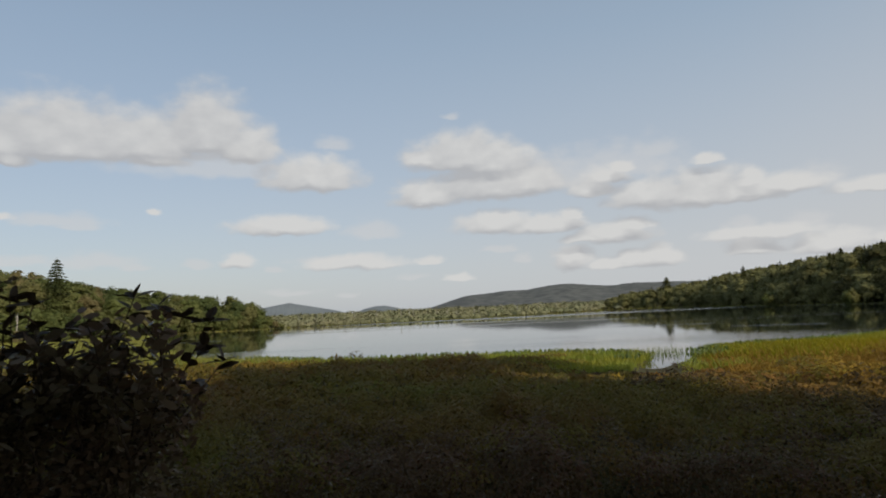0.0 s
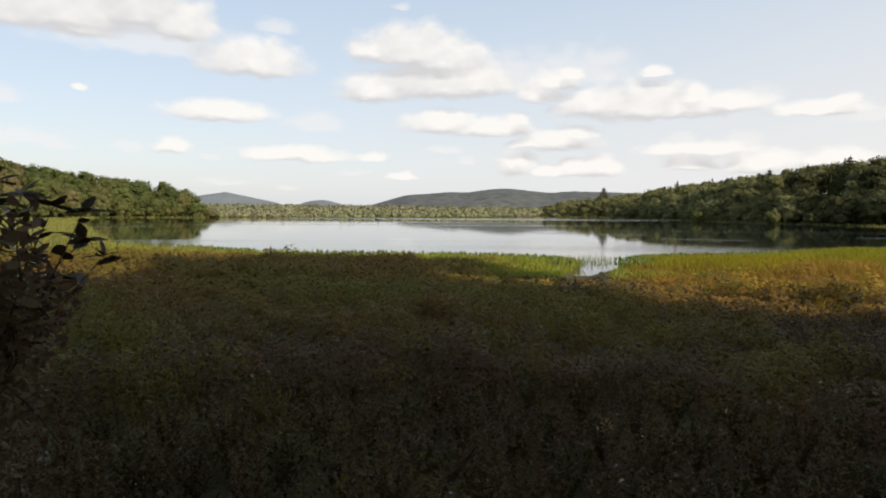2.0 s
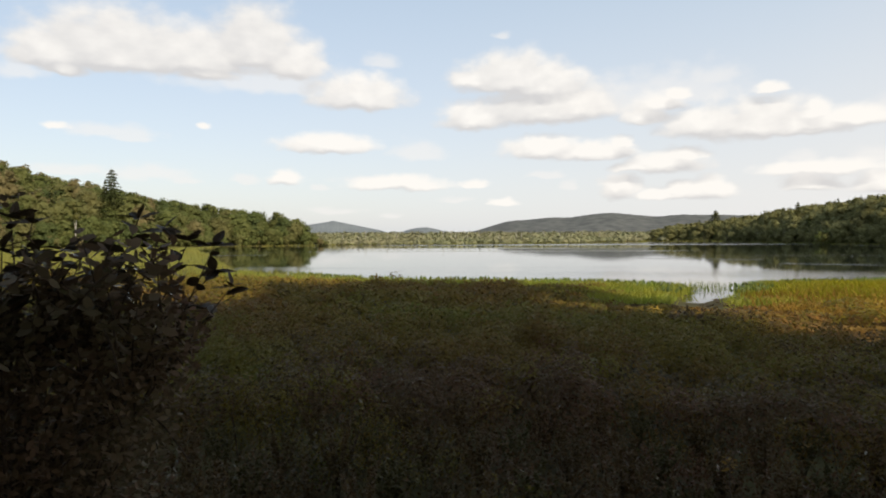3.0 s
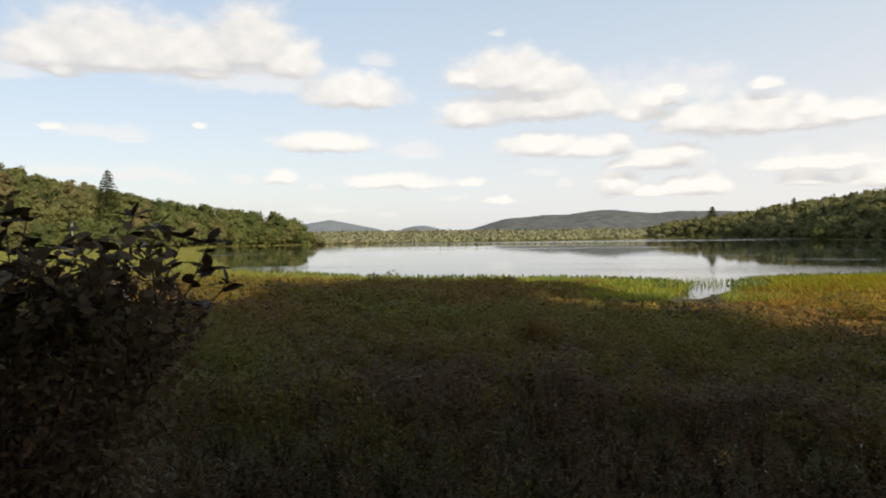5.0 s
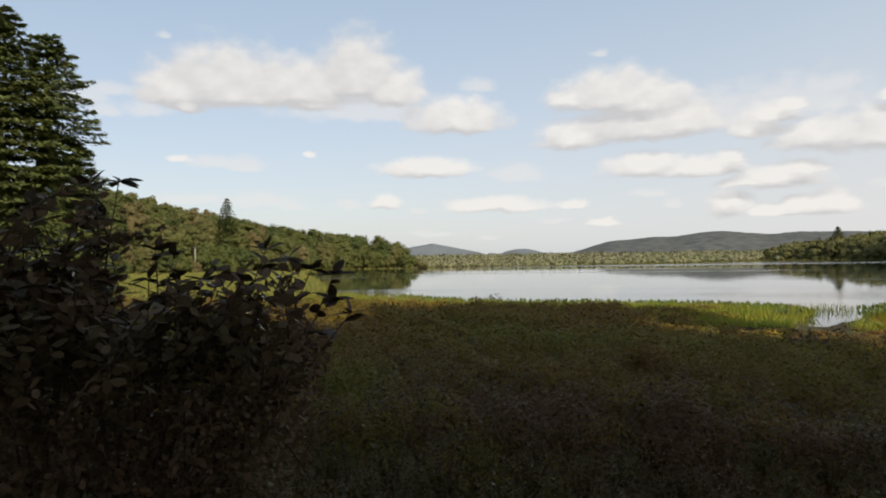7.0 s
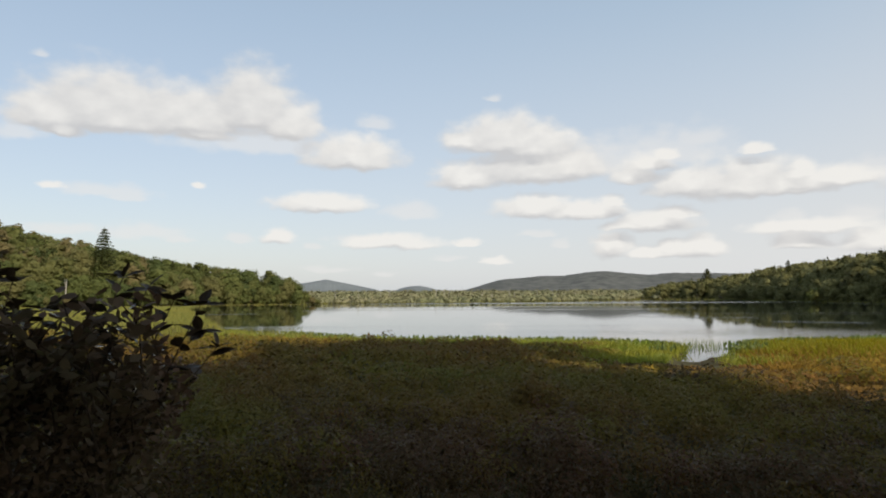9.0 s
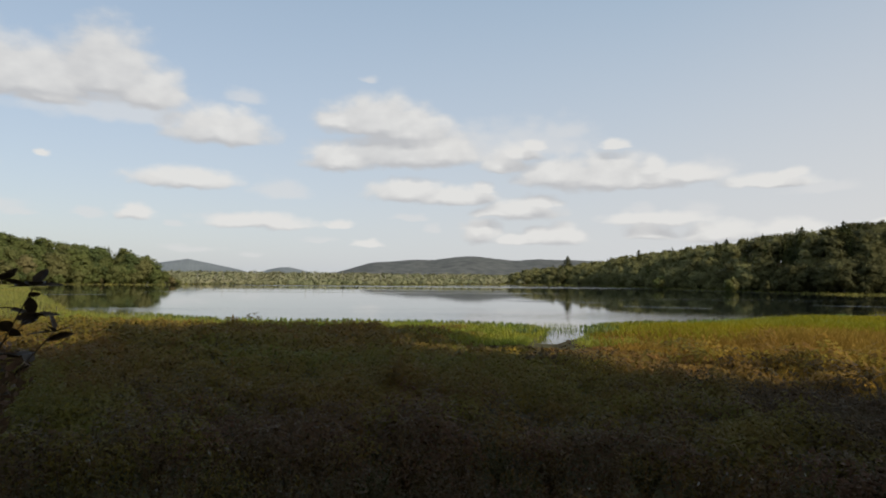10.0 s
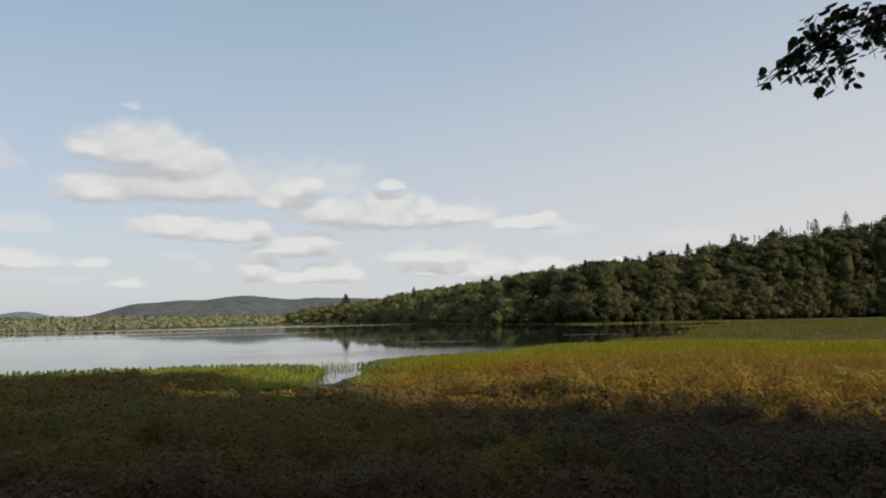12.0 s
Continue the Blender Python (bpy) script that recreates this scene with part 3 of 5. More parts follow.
BALLS = {1: ball(1), 2: ball(2)}


def lump_crown(rng, base, height, radius, count, size, low=0.18, only=0.0, solid=0):
    """Leaf quads of a broad crown: lobes on an uneven ellipsoid, each with its own leaves."""
    lobes = min(17, max(9, int(count / 60)))
    d = unit(rng.normal(size=(lobes, 3)))
    mid = height * (low + (1 - low) * 0.5)
    half = height * (1 - low) * 0.5
    at = d * [radius, radius, half] * rng.uniform(0.45, 0.82, (lobes, 1)) + [0, 0, mid]
    lr = radius * rng.uniform(0.32, 0.56, lobes)
    at[:, 2] = np.minimum(at[:, 2], height - lr * 0.7)
    w = lr ** 2
    pick = rng.choice(lobes, count, p=w / w.sum())
    n = unit(rng.normal(size=(count, 3)) + [0, 0, 0.35])
    pos = at[pick] + n * lr[pick][:, None] * rng.uniform(0.80, 1.06, (count, 1)) + base
    nn = unit(n + rng.normal(size=(count, 3)) * 0.30)
    keep = pos[:, 2] > base[2] + only * height
    out = flakes(pos[keep], nn[keep], size * rng.uniform(0.6, 1.35, keep.sum()), 0.8, rng=rng)
    if solid:
        # the close-set inner twigs and leaves of each lobe, as an uneven lump
        b = BALLS[solid]
        turn = unit(rng.normal(size=(lobes, 3)))
        lumps = b[None] * (lr * 0.74)[:, None, None, None] * (1 + 0.16 * np.sin(7 * (b[None] * turn[:, None, None]).sum(-1, keepdims=True) * 3)) + (at + base)[:, None, None]
        trunk_core = BALLS[1] * [radius * 0.45, radius * 0.45, half * 0.6] + [0, 0, mid * 0.9] + base
        out = np.concatenate([out, lumps.reshape(-1, 3, 3), trunk_core])
    return out


def grove_crown(rng, base, height, radius, flakes_each, size, low=0.1):
    """A broad crown of the woods: rounded leafy lobes heaped over an inner mass, dark gaps between them."""
    mid, half = height * (low + (1 - low) * 0.5), height * (1 - low) * 0.5
    lr0 = min(radius * 0.52, rng.uniform(1.5, 2.5))
    lobes = int(np.clip(1.5 * radius * half * 2 / lr0 ** 2, 8, 26))
    k = np.arange(lobes) + 0.5
    up = 1 - 1.72 * k / lobes
    turn = k * 2.39996 + rng.uniform(0, 6.28)
    d = unit(np.stack([np.sqrt(1 - np.minimum(up ** 2, 1)) * np.cos(turn), np.sqrt(1 - np.minimum(up ** 2, 1)) * np.sin(turn), up], 1) + rng.normal(size=(lobes, 3)) * 0.22)
    lr = lr0 * rng.uniform(0.55, 1.35, lobes)
    at = d * np.maximum(np.array([radius, radius, half]) - lr[:, None] * 0.75, 0.3) * rng.uniform(0.72, 1.04, (lobes, 1)) + [0, 0, mid]
    n = unit(rng.normal(size=(lobes, flakes_each, 3)) + d[:, None] * 0.9 + [0, 0, 0.25])
    pos = at[:, None] + n * lr[:, None, None] * [1.15, 1.15, 0.80] * rng.uniform(0.70, 1.14, (lobes, flakes_each, 1))
    nn = unit(n * 0.6 + d[:, None] * 0.5 + [0, 0, 0.2] + rng.normal(size=n.shape) * 0.42)
    leaf = flakes(pos.reshape(-1, 3), nn.reshape(-1, 3), size * rng.uniform(0.55, 1.35, lobes * flakes_each), 0.85, rng=rng)
    b = BALLS[1]
    lumps = (b[None] * (lr * 0.72)[:, None, None, None] * [1.15, 1.15, 0.80] * rng.uniform(0.8, 1.1, (lobes, 1, 1, 3)) + at[:, None, None]).reshape(-1, 3, 3)
    heart = BALLS[2] * [radius * 0.48, radius * 0.48, half * 0.56] + [0, 0, mid]
    return np.concatenate([leaf, lumps, heart]) + base


def cone_crown(rng, base, height, radius, count, size, low=0.08, taper=0.85):
    """Needle sprays of a conifer: whorls of drooping boughs, shorter towards the top."""
    whorls = max(10, int(height / 0.9))
    w = rng.integers(0, whorls, count)
    t = (w + rng.uniform(0, 0.45, count)) / whorls
    keep = rng.random(count) < (1.02 - t * 0.75)
    t, w = t[keep], w[keep]
    n = len(t)
    boughs = rng.integers(7, 11, whorls)
    reach = rng.uniform(0.58, 1.22, (whorls, 11))
    b = rng.integers(0, boughs[w])
    ang = 2 * np.pi * b / boughs[w] + w * 2.4 + rng.normal(size=n) * 0.16
    full = radius * (1 - t) ** taper * reach[w, b] + 0.12
    r = full * np.sqrt(rng.uniform(0.02, 1, n))
    z = height * (low + (1 - low) * t) - r * 0.22 + rng.normal(size=n) * 0.08
    out = np.stack([np.cos(ang), np.sin(ang), np.full(n, -0.25)], 1)
    nn = unit(np.stack([np.cos(ang) * 0.35, np.sin(ang) * 0.35, np.ones(n)], 1) + rng.normal(size=(n, 3)) * 0.35)
    pos = np.stack([r * np.cos(ang), r * np.sin(ang), z], 1) + base
    q = flakes(pos, nn, size * rng.uniform(0.7, 1.3, n), 0.55, out + rng.normal(size=(n, 3)) * 0.35, rng)
    tip = cone_tip(base, height, size, rng)
    a = np.linspace(0, 2 * np.pi, 9)
    ring = np.stack([np.cos(a), np.sin(a), 0 * a], 1)
    levels = ((low + 0.02, 0.34), (0.35, 0.25), (0.58, 0.12), (0.76, 0.0))
    core = []
    for (z0, k0), (z1, k1) in zip(levels, levels[1:]):
        lo_ring, hi_ring = ring * radius * k0 + [0, 0, height * z0], ring * radius * k1 + [0, 0, height * z1]
        core += [lo_ring[:-1], lo_ring[1:], hi_ring[1:], lo_ring[:-1], hi_ring[1:], hi_ring[:-1]]
    core = np.stack(core, 1).reshape(-1, 3, 3) + base
    return np.concatenate([q, tip, core])


def tier_crown(rng, height, radius, low=0.02, taper=0.7):
    """A hemlock's or spruce's crown: tiers of flat boughs that droop and lift again at their tips, with gaps between."""
    out = []
    z = height * low + 0.4
    while z < height - 0.5:
        t = (z / height - low) / (1 - low)
        full = radius * (1 - t) ** taper + 0.25
        boughs = int(rng.integers(6, 9))
        spin = rng.uniform(0, 6.28)
        for b in range(boughs):
            length = full * rng.uniform(0.55, 1.15)
            ang = spin + 6.283 * b / boughs + rng.normal() * 0.22
            count = int(34 + 30 * length)
            u = rng.random(count) ** 0.62
            side = rng.normal(size=count) * (0.06 + 0.20 * length * np.sin(np.pi * np.minimum(0.12 + 0.86 * u, 1.0)))
            lift = length * (0.20 * (0.3 + t) * u - 0.42 * (1 - 0.6 * t) * u * u + 0.10 * u ** 4)
            zz = z + rng.normal() * 0.05 + lift - np.abs(side) * 0.22 + rng.normal(size=count) * 0.07
            x = u * length * math.cos(ang) - side * math.sin(ang)
            y = u * length * math.sin(ang) + side * math.cos(ang)
            way = np.stack([math.cos(ang) - np.sign(side) * math.sin(ang) * 0.7, math.sin(ang) + np.sign(side) * math.cos(ang) * 0.7, np.full(count, -0.25)], 1)
            nn = unit(np.stack([0.3 * math.cos(ang) + 0 * u, 0.3 * math.sin(ang) + 0 * u, 1 + 0 * u], 1) + rng.normal(size=(count, 3)) * 0.28)
            out.append(flakes(np.stack([x, y, zz], 1), nn, 0.44 * rng.uniform(0.7, 1.3, count), 0.55, way + rng.normal(size=(count, 3)) * 0.3, rng))
        z += rng.uniform(0.75, 1.25) * (1 - 0.35 * t)
    out.append(cone_tip(np.zeros(3), height, 0.28, rng))
    a = np.linspace(0, 2 * np.pi, 9)
    ring = np.stack([np.cos(a), np.sin(a), 0 * a], 1)
    core = []
    for (z0, k0), (z1, k1) in (((low, 0.26), (0.4, 0.18)), ((0.4, 0.18), (0.75, 0.0))):
        lo_ring, hi_ring = ring * radius * k0 + [0, 0, height * z0], ring * radius * k1 + [0, 0, height * z1]
        core += [lo_ring[:-1], lo_ring[1:], hi_ring[1:], lo_ring[:-1], hi_ring[1:], hi_ring[:-1]]
    return np.concatenate(out + [np.stack(core, 1).reshape(-1, 3, 3)])


def cone_tip(base, height, size, rng):
    a = rng.uniform(0, 6.28, 6)
    n = np.stack([np.cos(a), np.sin(a), 0 * a], 1)
    pos = base + np.stack([0 * a, 0 * a, height - np.linspace(0, 0.8, 6)], 1)
    return flakes(pos, n, size * 1.2, 0.3, np.tile([0, 0, 1.0], (6, 1)), rng)


def along_edge(edge, gap):
    seg = np.linalg.norm(np.diff(edge, axis=0), axis=1)
    s = np.arange(0, seg.sum(), gap)
    cum = np.concatenate([[0], np.cumsum(seg)])
    return np.stack([np.interp(s, cum, edge[:, 0]), np.interp(s, cum, edge[:, 1])], 1)


def trunk_quads(base, height, radius, rng):
    """A square tapered trunk."""
    out = []
    for k in range(4):
        a, b = math.pi / 2 * k, math.pi / 2 * (k + 1)
        p = np.array([math.cos(a), math.sin(a), 0]) * radius
        q = np.array([math.cos(b), math.sin(b), 0]) * radius
        up = np.array([0, 0, height])
        out.append([base + p, base + q, base + q * 0.4 + up, base + p * 0.4 + up])
    return np.array(out)


def build_woods(name, edge, outward, az_knots, el_knots, conifers, mat_leaf, seed, label, deep, tallest):
    """Woods along a shore: rows of trees behind its edge, up to the height of the canopy there."""
    rng = np.random.default_rng(seed)
    leaf, needle, bark, kinds = [], [], [], []
    for row, (back, gap) in enumerate(((0.5, 2.2), (3.0, 3.6), (7, 4.8), (13, 5.5), (20, 6.0), (28, 6.2), (38, 6.4), (50, 6.8), (64, 7.5), (80, 8))[:deep]):
        for p in along_edge(edge, gap):
            p = p + outward * (back + rng.normal() * 1.6) + rng.normal(size=2) * 1.3
            dist = math.hypot(*p)
            az = math.degrees(math.atan2(p[0], p[1]))
            z = float(land(p[0], p[1]))
            canopy = 3.4 + dist * math.tan(math.radians(np.interp(az, az_knots, el_knots))) - z
            h = canopy * (rng.uniform(0.08, 0.26) if row == 0 else rng.uniform(0.40, 0.80) if row == 1 else rng.uniform(0.62, 0.92) if row == 2 else rng.uniform(0.84, 0.99))
            h = max(min(h * 1.06, rng.uniform(*tallest) + 12 * smooth(46, 53, az)), 1.3)
            if row < 3:
                h = min(h, rng.uniform(0.8, 1.2) * (3.5, 8.5, 12.5)[row] * (1 + 0.5 * smooth(42, 48, az)))
            if row == 0 and -34 < az < -10:
                h = rng.uniform(2.6, 4.4)
            base = np.array([p[0], p[1], z - 0.1])
            near = 180 / max(dist, 90)
            if rng.random() < conifers and row > 1 and not -17.5 < az < -10:
                hh = h * rng.uniform(0.95, 1.06)
                needle.append(cone_crown(rng, base, hh, min(hh * rng.uniform(0.18, 0.26), 3.8), int(1000 * near + 250), 0.62 / near ** 0.5))
            else:
                if row == 0:
                    leaf.append(lump_crown(rng, base, h, min(h * rng.uniform(0.45, 0.6), 3.6), int(350 * near + 90), 0.5 / near ** 0.5, 0.0, 0.0, 1))
                else:
                    r = min(h * rng.uniform(0.34, 0.48), rng.uniform(3.2, 5.4) * (1.2 if h > 16 else 1.0))
                    foot = 0.0 if row < 3 else max(0.03, (0.55 if row < 5 else 1.0) * (1 - rng.uniform(2.2, 2.8) * r / h) * (1 - 0.7 * smooth(38, 46, az)) * (1 - 0.9 * smooth(-28, -22, az) * (az < 0)))
                    leaf.append(grove_crown(rng, base, h, r, int(40 * near + 14), 0.56 / near ** 0.5, foot))
                # far right-shore trees get a paler tint, standing in for light and haze
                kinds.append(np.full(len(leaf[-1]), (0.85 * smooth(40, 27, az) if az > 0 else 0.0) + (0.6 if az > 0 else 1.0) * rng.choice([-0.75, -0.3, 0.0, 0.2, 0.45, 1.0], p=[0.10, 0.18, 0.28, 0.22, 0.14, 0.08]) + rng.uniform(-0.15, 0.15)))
            if row:
                bark.append(trunk_quads(base, h * 0.6, 0.07 + h * 0.006, rng))
    # the undergrowth that closes the woods behind the low point of the shore
    for back in (5.0, 10.0, 16.0):
        for p in along_edge(edge, 2.0):
            p = p + outward * back + rng.normal(size=2) * 0.8
            if -34 < math.degrees(math.atan2(p[0], p[1])) < -10:
                h = rng.uniform(2.8, 4.8)
                leaf.append(lump_crown(rng, np.array([p[0], p[1], float(land(p[0], p[1])) - 0.3]), h, h * 0.55, 260, 0.55, 0.0, 0.0, 1))
                kinds.append(np.full(len(leaf[-1]), rng.uniform(-0.3, 0.3)))
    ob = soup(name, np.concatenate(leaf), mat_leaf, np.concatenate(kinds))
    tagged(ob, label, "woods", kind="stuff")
    if needle:
        tagged(soup(name.replace("woods", "conifers"), np.concatenate(needle), M_NEEDLE), "dark spruces and firs among the lakeside trees", "woods", kind="stuff")
    tagged(soup(name.replace("woods", "trunks"), np.concatenate(bark), M_BARK), "grey trunks of the lakeside trees", "woods", kind="stuff")


SKY_LEFT = ((-75, 7.8), (-50, 7.2), (-38.9, 6.2), (-37.2, 5.9), (-35.5, 5.06), (-33.7, 4.64), (-27.9, 3.55), (-23.7, 2.80), (-20.2, 2.42), (-17, 2.10), (-15.3, 1.5), (-14.6, 0.95), (-13.8, 0.3))
SKY_RIGHT = ((13.0, 0.25), (15.1, 0.85), (19.5, 1.34), (25.5, 2.34), (30.4, 3.0), (35.2, 3.75), (40, 4.4), (44.7, 4.8), (47.8, 5.2), (51.5, 5.7), (55, 6.15), (59.9, 6.6), (62.3, 6.9), (63.5, 7.0), (75, 7.2))
build_woods("left_shore_woods", EDGE_LEFT, np.array([-0.94, 0.34]), *zip(*SKY_LEFT), 0.10, M_BROADLEAF, 11, "sunlit green broadleaf woods along the lakeshore", 9, (13.0, 17.5))
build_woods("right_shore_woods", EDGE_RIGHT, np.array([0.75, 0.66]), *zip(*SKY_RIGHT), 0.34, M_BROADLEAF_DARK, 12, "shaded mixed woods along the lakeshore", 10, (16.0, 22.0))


def conifer_tree(name, x, y, height, radius, label, count=3000, size=0.5, seed=1, low=0.08, taper=0.85, mat=M_NEEDLE, tiers=False):
    """A conifer as a thing: tapered trunk and a crown of drooping boughs."""
    rng = np.random.default_rng(seed)
    z = float(land(x, y))
    tree = new(name)
    tree.location = (x, y, z - 0.05)
    bm = bmesh.new()
    k = 0.010 * height + 0.05
    tube(bm, [(0, 0, 0), (0.05, 0, height * 0.3), (0, 0.04, height * 0.7), (0, 0, height * 0.97)], [k * 1.3, k, k * 0.5, 0.02], 8)
    part("trunk", bm, M_BARK, tree)
    leaf = tier_crown(rng, height, radius, low, taper) if tiers else cone_crown(rng, np.zeros(3), height, radius, count, size, low, taper)
    crown = soup("crown", leaf, mat)
    crown.parent = tree
    return tagged(tree, label, "tree")


def emergent(az, el, dist, width, seed, label, **kw):
    a = math.radians(az)
    x, y = dist * math.sin(a), dist * math.cos(a)
    h = 3.4 + dist * math.tan(math.radians(el)) - float(land(x, y))
    return conifer_tree("spruce_tree", x, y, h, h * width, label, seed=seed, **kw)


emergent(-30.1, 5.30, 222, 0.25, 21, "tall dark spruce standing above the broadleaf canopy", count=11000, size=0.55, taper=0.62)
emergent(18.7, 2.0, 394, 0.36, 22, "broad dark pine standing above the shoreline woods", count=7000, size=0.8, taper=0.62)
for k, (az, el, dist) in enumerate(((24.5, 2.5, 328), (31.2, 3.35, 268), (33.8, 3.65, 256), (39.2, 4.55, 240), (40.2, 4.4, 244), (50.9, 6.15, 285), (58.6, 7.2, 330), (44.5, 5.05, 258), (36.5, 4.2, 250), (54.3, 6.5, 305), (47.4, 5.55, 275), (56.6, 6.85, 318))):
    emergent(az, el, dist, 0.25, 30 + k, "pointed spruce rising from the shaded shoreline woods", count=5500, size=0.75, taper=0.75)
# the tall group at the near end of the left shore
for k, (az, dist, el, w) in enumerate(((-46.2, 66, 18.4, 0.22), (-42.9, 68, 16.5, 0.25), (-49.8, 64, 19.0, 0.19), (-41.2, 74, 9.0, 0.17), (-53.0, 70, 18.5, 0.22))):
    a = math.radians(az)
    x, y = dist * math.sin(a), dist * math.cos(a)
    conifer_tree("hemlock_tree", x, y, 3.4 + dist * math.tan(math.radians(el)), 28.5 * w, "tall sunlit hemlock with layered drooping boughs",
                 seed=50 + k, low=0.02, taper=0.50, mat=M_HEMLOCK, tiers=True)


def shore_bush(x, y, height, radius, seed, label, mat):
    """A rounded bush: short trunk and a lobed crown down to the ground."""
    rng = np.random.default_rng(seed)
    bush = new("bush")
    bush.location = (x, y, float(land(x, y)) - 0.05)
    bm = bmesh.new()
    tube(bm, [(0, 0, 0), (0.05, 0, height * 0.4), (0, 0, height * 0.7)], [0.12, 0.09, 0.04], 7)
    part("trunk", bm, M_BARK, bush)
    crown = soup("crown", lump_crown(rng, np.zeros(3), height, radius, 1500, 0.5, 0.0, 0.0, 2), mat)
    crown.parent = bush
    return tagged(bush, label, "bush")


shore_bush(117.5, 192.0, 5.6, 2.3, 71, "pale green sunlit bush on the shaded shore", M_SUNBUSH)
shore_bush(119.5, 243.0, 5.0, 2.4, 72, "light green bush at the foot of the woods", M_SUNBUSH)


def birch(x, y, height):
    """A white birch trunk, forked, with a thin top."""
    tree = new("birch_tree")
    tree.location = (x, y, float(land(x, y)) - 0.1)
    bm = bmesh.new()
    tube(bm, [(0, 0, 0), (0.15, 0, height * 0.4), (0.5, 0, height)], [0.20, 0.16, 0.05], 7)
    part("trunk", bm, M_DEADWOOD, tree)
    bm = bmesh.new()
    tube(bm, [(0.15, 0, height * 0.45), (-0.5, 0.2, height * 0.8)], [0.09, 0.03], 6)
    part("limb", bm, M_DEADWOOD, tree)
    rng = np.random.default_rng(73)
    crown = soup("crown", lump_crown(rng, np.array([0.4, 0, height * 0.55]), height * 0.6, 1.6, 500, 0.45, 0.2), M_SUNBUSH)
    crown.parent = tree
    return tagged(tree, "white-stemmed birch at the edge of the woods", "tree")


birch(-106.8, 166.9, 10.6)


def build_far_marsh():
    """Low scrub and young trees of the bog at the lake's far end."""
    rng = np.random.default_rng(7)
    scrub, dark = [], []
    for k in range(3700):
        az = math.radians(rng.uniform(-15.5, 15.5))
        dist = 262 + 420 * rng.random() ** 1.2
        x, y = dist * math.sin(az), dist * math.cos(az)
        if float(shore_distance(np.array(x), np.array(y))) < 3:
            continue
        top = 3.4 + dist * math.tan(math.radians(0.30 + 0.10 * ripple(x, y, 40.0)))
        h = min(rng.uniform(0.6, 1.6) + (dist - 262) * 0.016 * rng.uniform(0.4, 1.3), top)
        a, q = rng.uniform(0, 6.28, 26), np.sqrt(rng.random(26))
        wide = h * 0.7 + 1.6
        c = np.stack([x + wide * q * np.cos(a), y + wide * q * np.sin(a), 0.2 + max(h, 0.6) * np.sqrt(1 - 0.8 * q * q) * rng.uniform(0.5, 1.0, 26)], 1)
        face = unit(np.stack([np.cos(a) * q * 0.9, np.sin(a) * q * 0.9, np.full(26, 0.5)], 1) + rng.normal(size=(26, 3)) * 0.18)
        scrub.append(flakes(c, face, (0.9 + dist * 0.0016) * rng.uniform(0.6, 1.3, 26), 0.9, rng=rng))
    for k in range(90):
        az = math.radians(rng.choice([rng.uniform(-5, 8), rng.uniform(-15, 14)]))
        dist = rng.uniform(690, 760)
        h = 3.4 + dist * math.tan(math.radians(rng.uniform(0.25, 0.42)))
        dark.append(cone_crown(rng, np.array([dist * math.sin(az), dist * math.cos(az), 0.2]), h, h * 0.22, 60, 1.6))
    for k in range(420):
        az = math.radians(rng.uniform(-17, 15.5))
        dist = rng.uniform(640, 800)
        h = 3.4 + dist * math.tan(math.radians(rng.uniform(0.18, 0.40)))
        scrub.append(lump_crown(rng, np.array([dist * math.sin(az), dist * math.cos(az), 0.2]), h, h * 0.6, 40, 1.5, 0.0))
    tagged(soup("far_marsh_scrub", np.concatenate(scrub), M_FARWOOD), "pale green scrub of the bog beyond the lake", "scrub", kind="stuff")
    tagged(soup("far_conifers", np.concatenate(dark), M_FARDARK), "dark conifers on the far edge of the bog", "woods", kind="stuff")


build_far_marsh()


def dead_tree(height, seed):
    """A bare silvered trunk with a few broken stubs."""
    r = random.Random(seed)
    bm = bmesh.new()
    tube(bm, [(0, 0, -0.2), (0.04, 0.02, height * 0.5), (0.10, 0.0, height)], [0.17, 0.12, 0.04], 6)
    for k in range(3):
        z = height * r.uniform(0.4, 0.9)
        a = r.uniform(0, 6.28)
        tube(bm, [(0.05, 0, z), (0.05 + math.cos(a) * 0.8, math.sin(a) * 0.8, z + 0.35)], [0.05, 0.02], 5)
    tree = part("dead_tree", bm, M_DEADWOOD)
    return tagged(tree, "bare silvery dead trunk standing in the bog", "dead tree", "dead trees in the bog")


snag = [dead_tree(h, k) for k, h in enumerate((4.6, 3.6, 5.6))]
r = random.Random(3)
for k, az in enumerate((-12.2, -10.9, -10.2, -5.7, -5.3, -2.9, -2.5, -1.4, -0.5, 0.4, 2.3, 2.7, 3.1, 4.5, 5.1, 6.4, 7.3, 8.2, 9.6, 10.6, -7.6, -8.4, 1.2, -3.6)):
    a, dist = math.radians(az), r.uniform(300, 345) + max(0, az) * 6
    x, y = dist * math.sin(a), dist * math.cos(a)
    m = pose(x, y, float(land(x, y)), r.uniform(-3, 3), r.uniform(-4, 4), r.uniform(0, 360))
    if k < 3:
        snag[k].matrix_basis = m
    else:
        copy_thing(snag[k % 3], m)


# ---- the near bog: shrubs, sedge, reeds ----
HOLLOW = np.array([(10.5, 33), (10.0, 25), (11.0, 18), (13.0, 12.5), (18, 7), (26, 2)], float)


CREEK = np.array([(9.4, 30.0), (10.6, 33.6), (14.8, 42.2)], float)


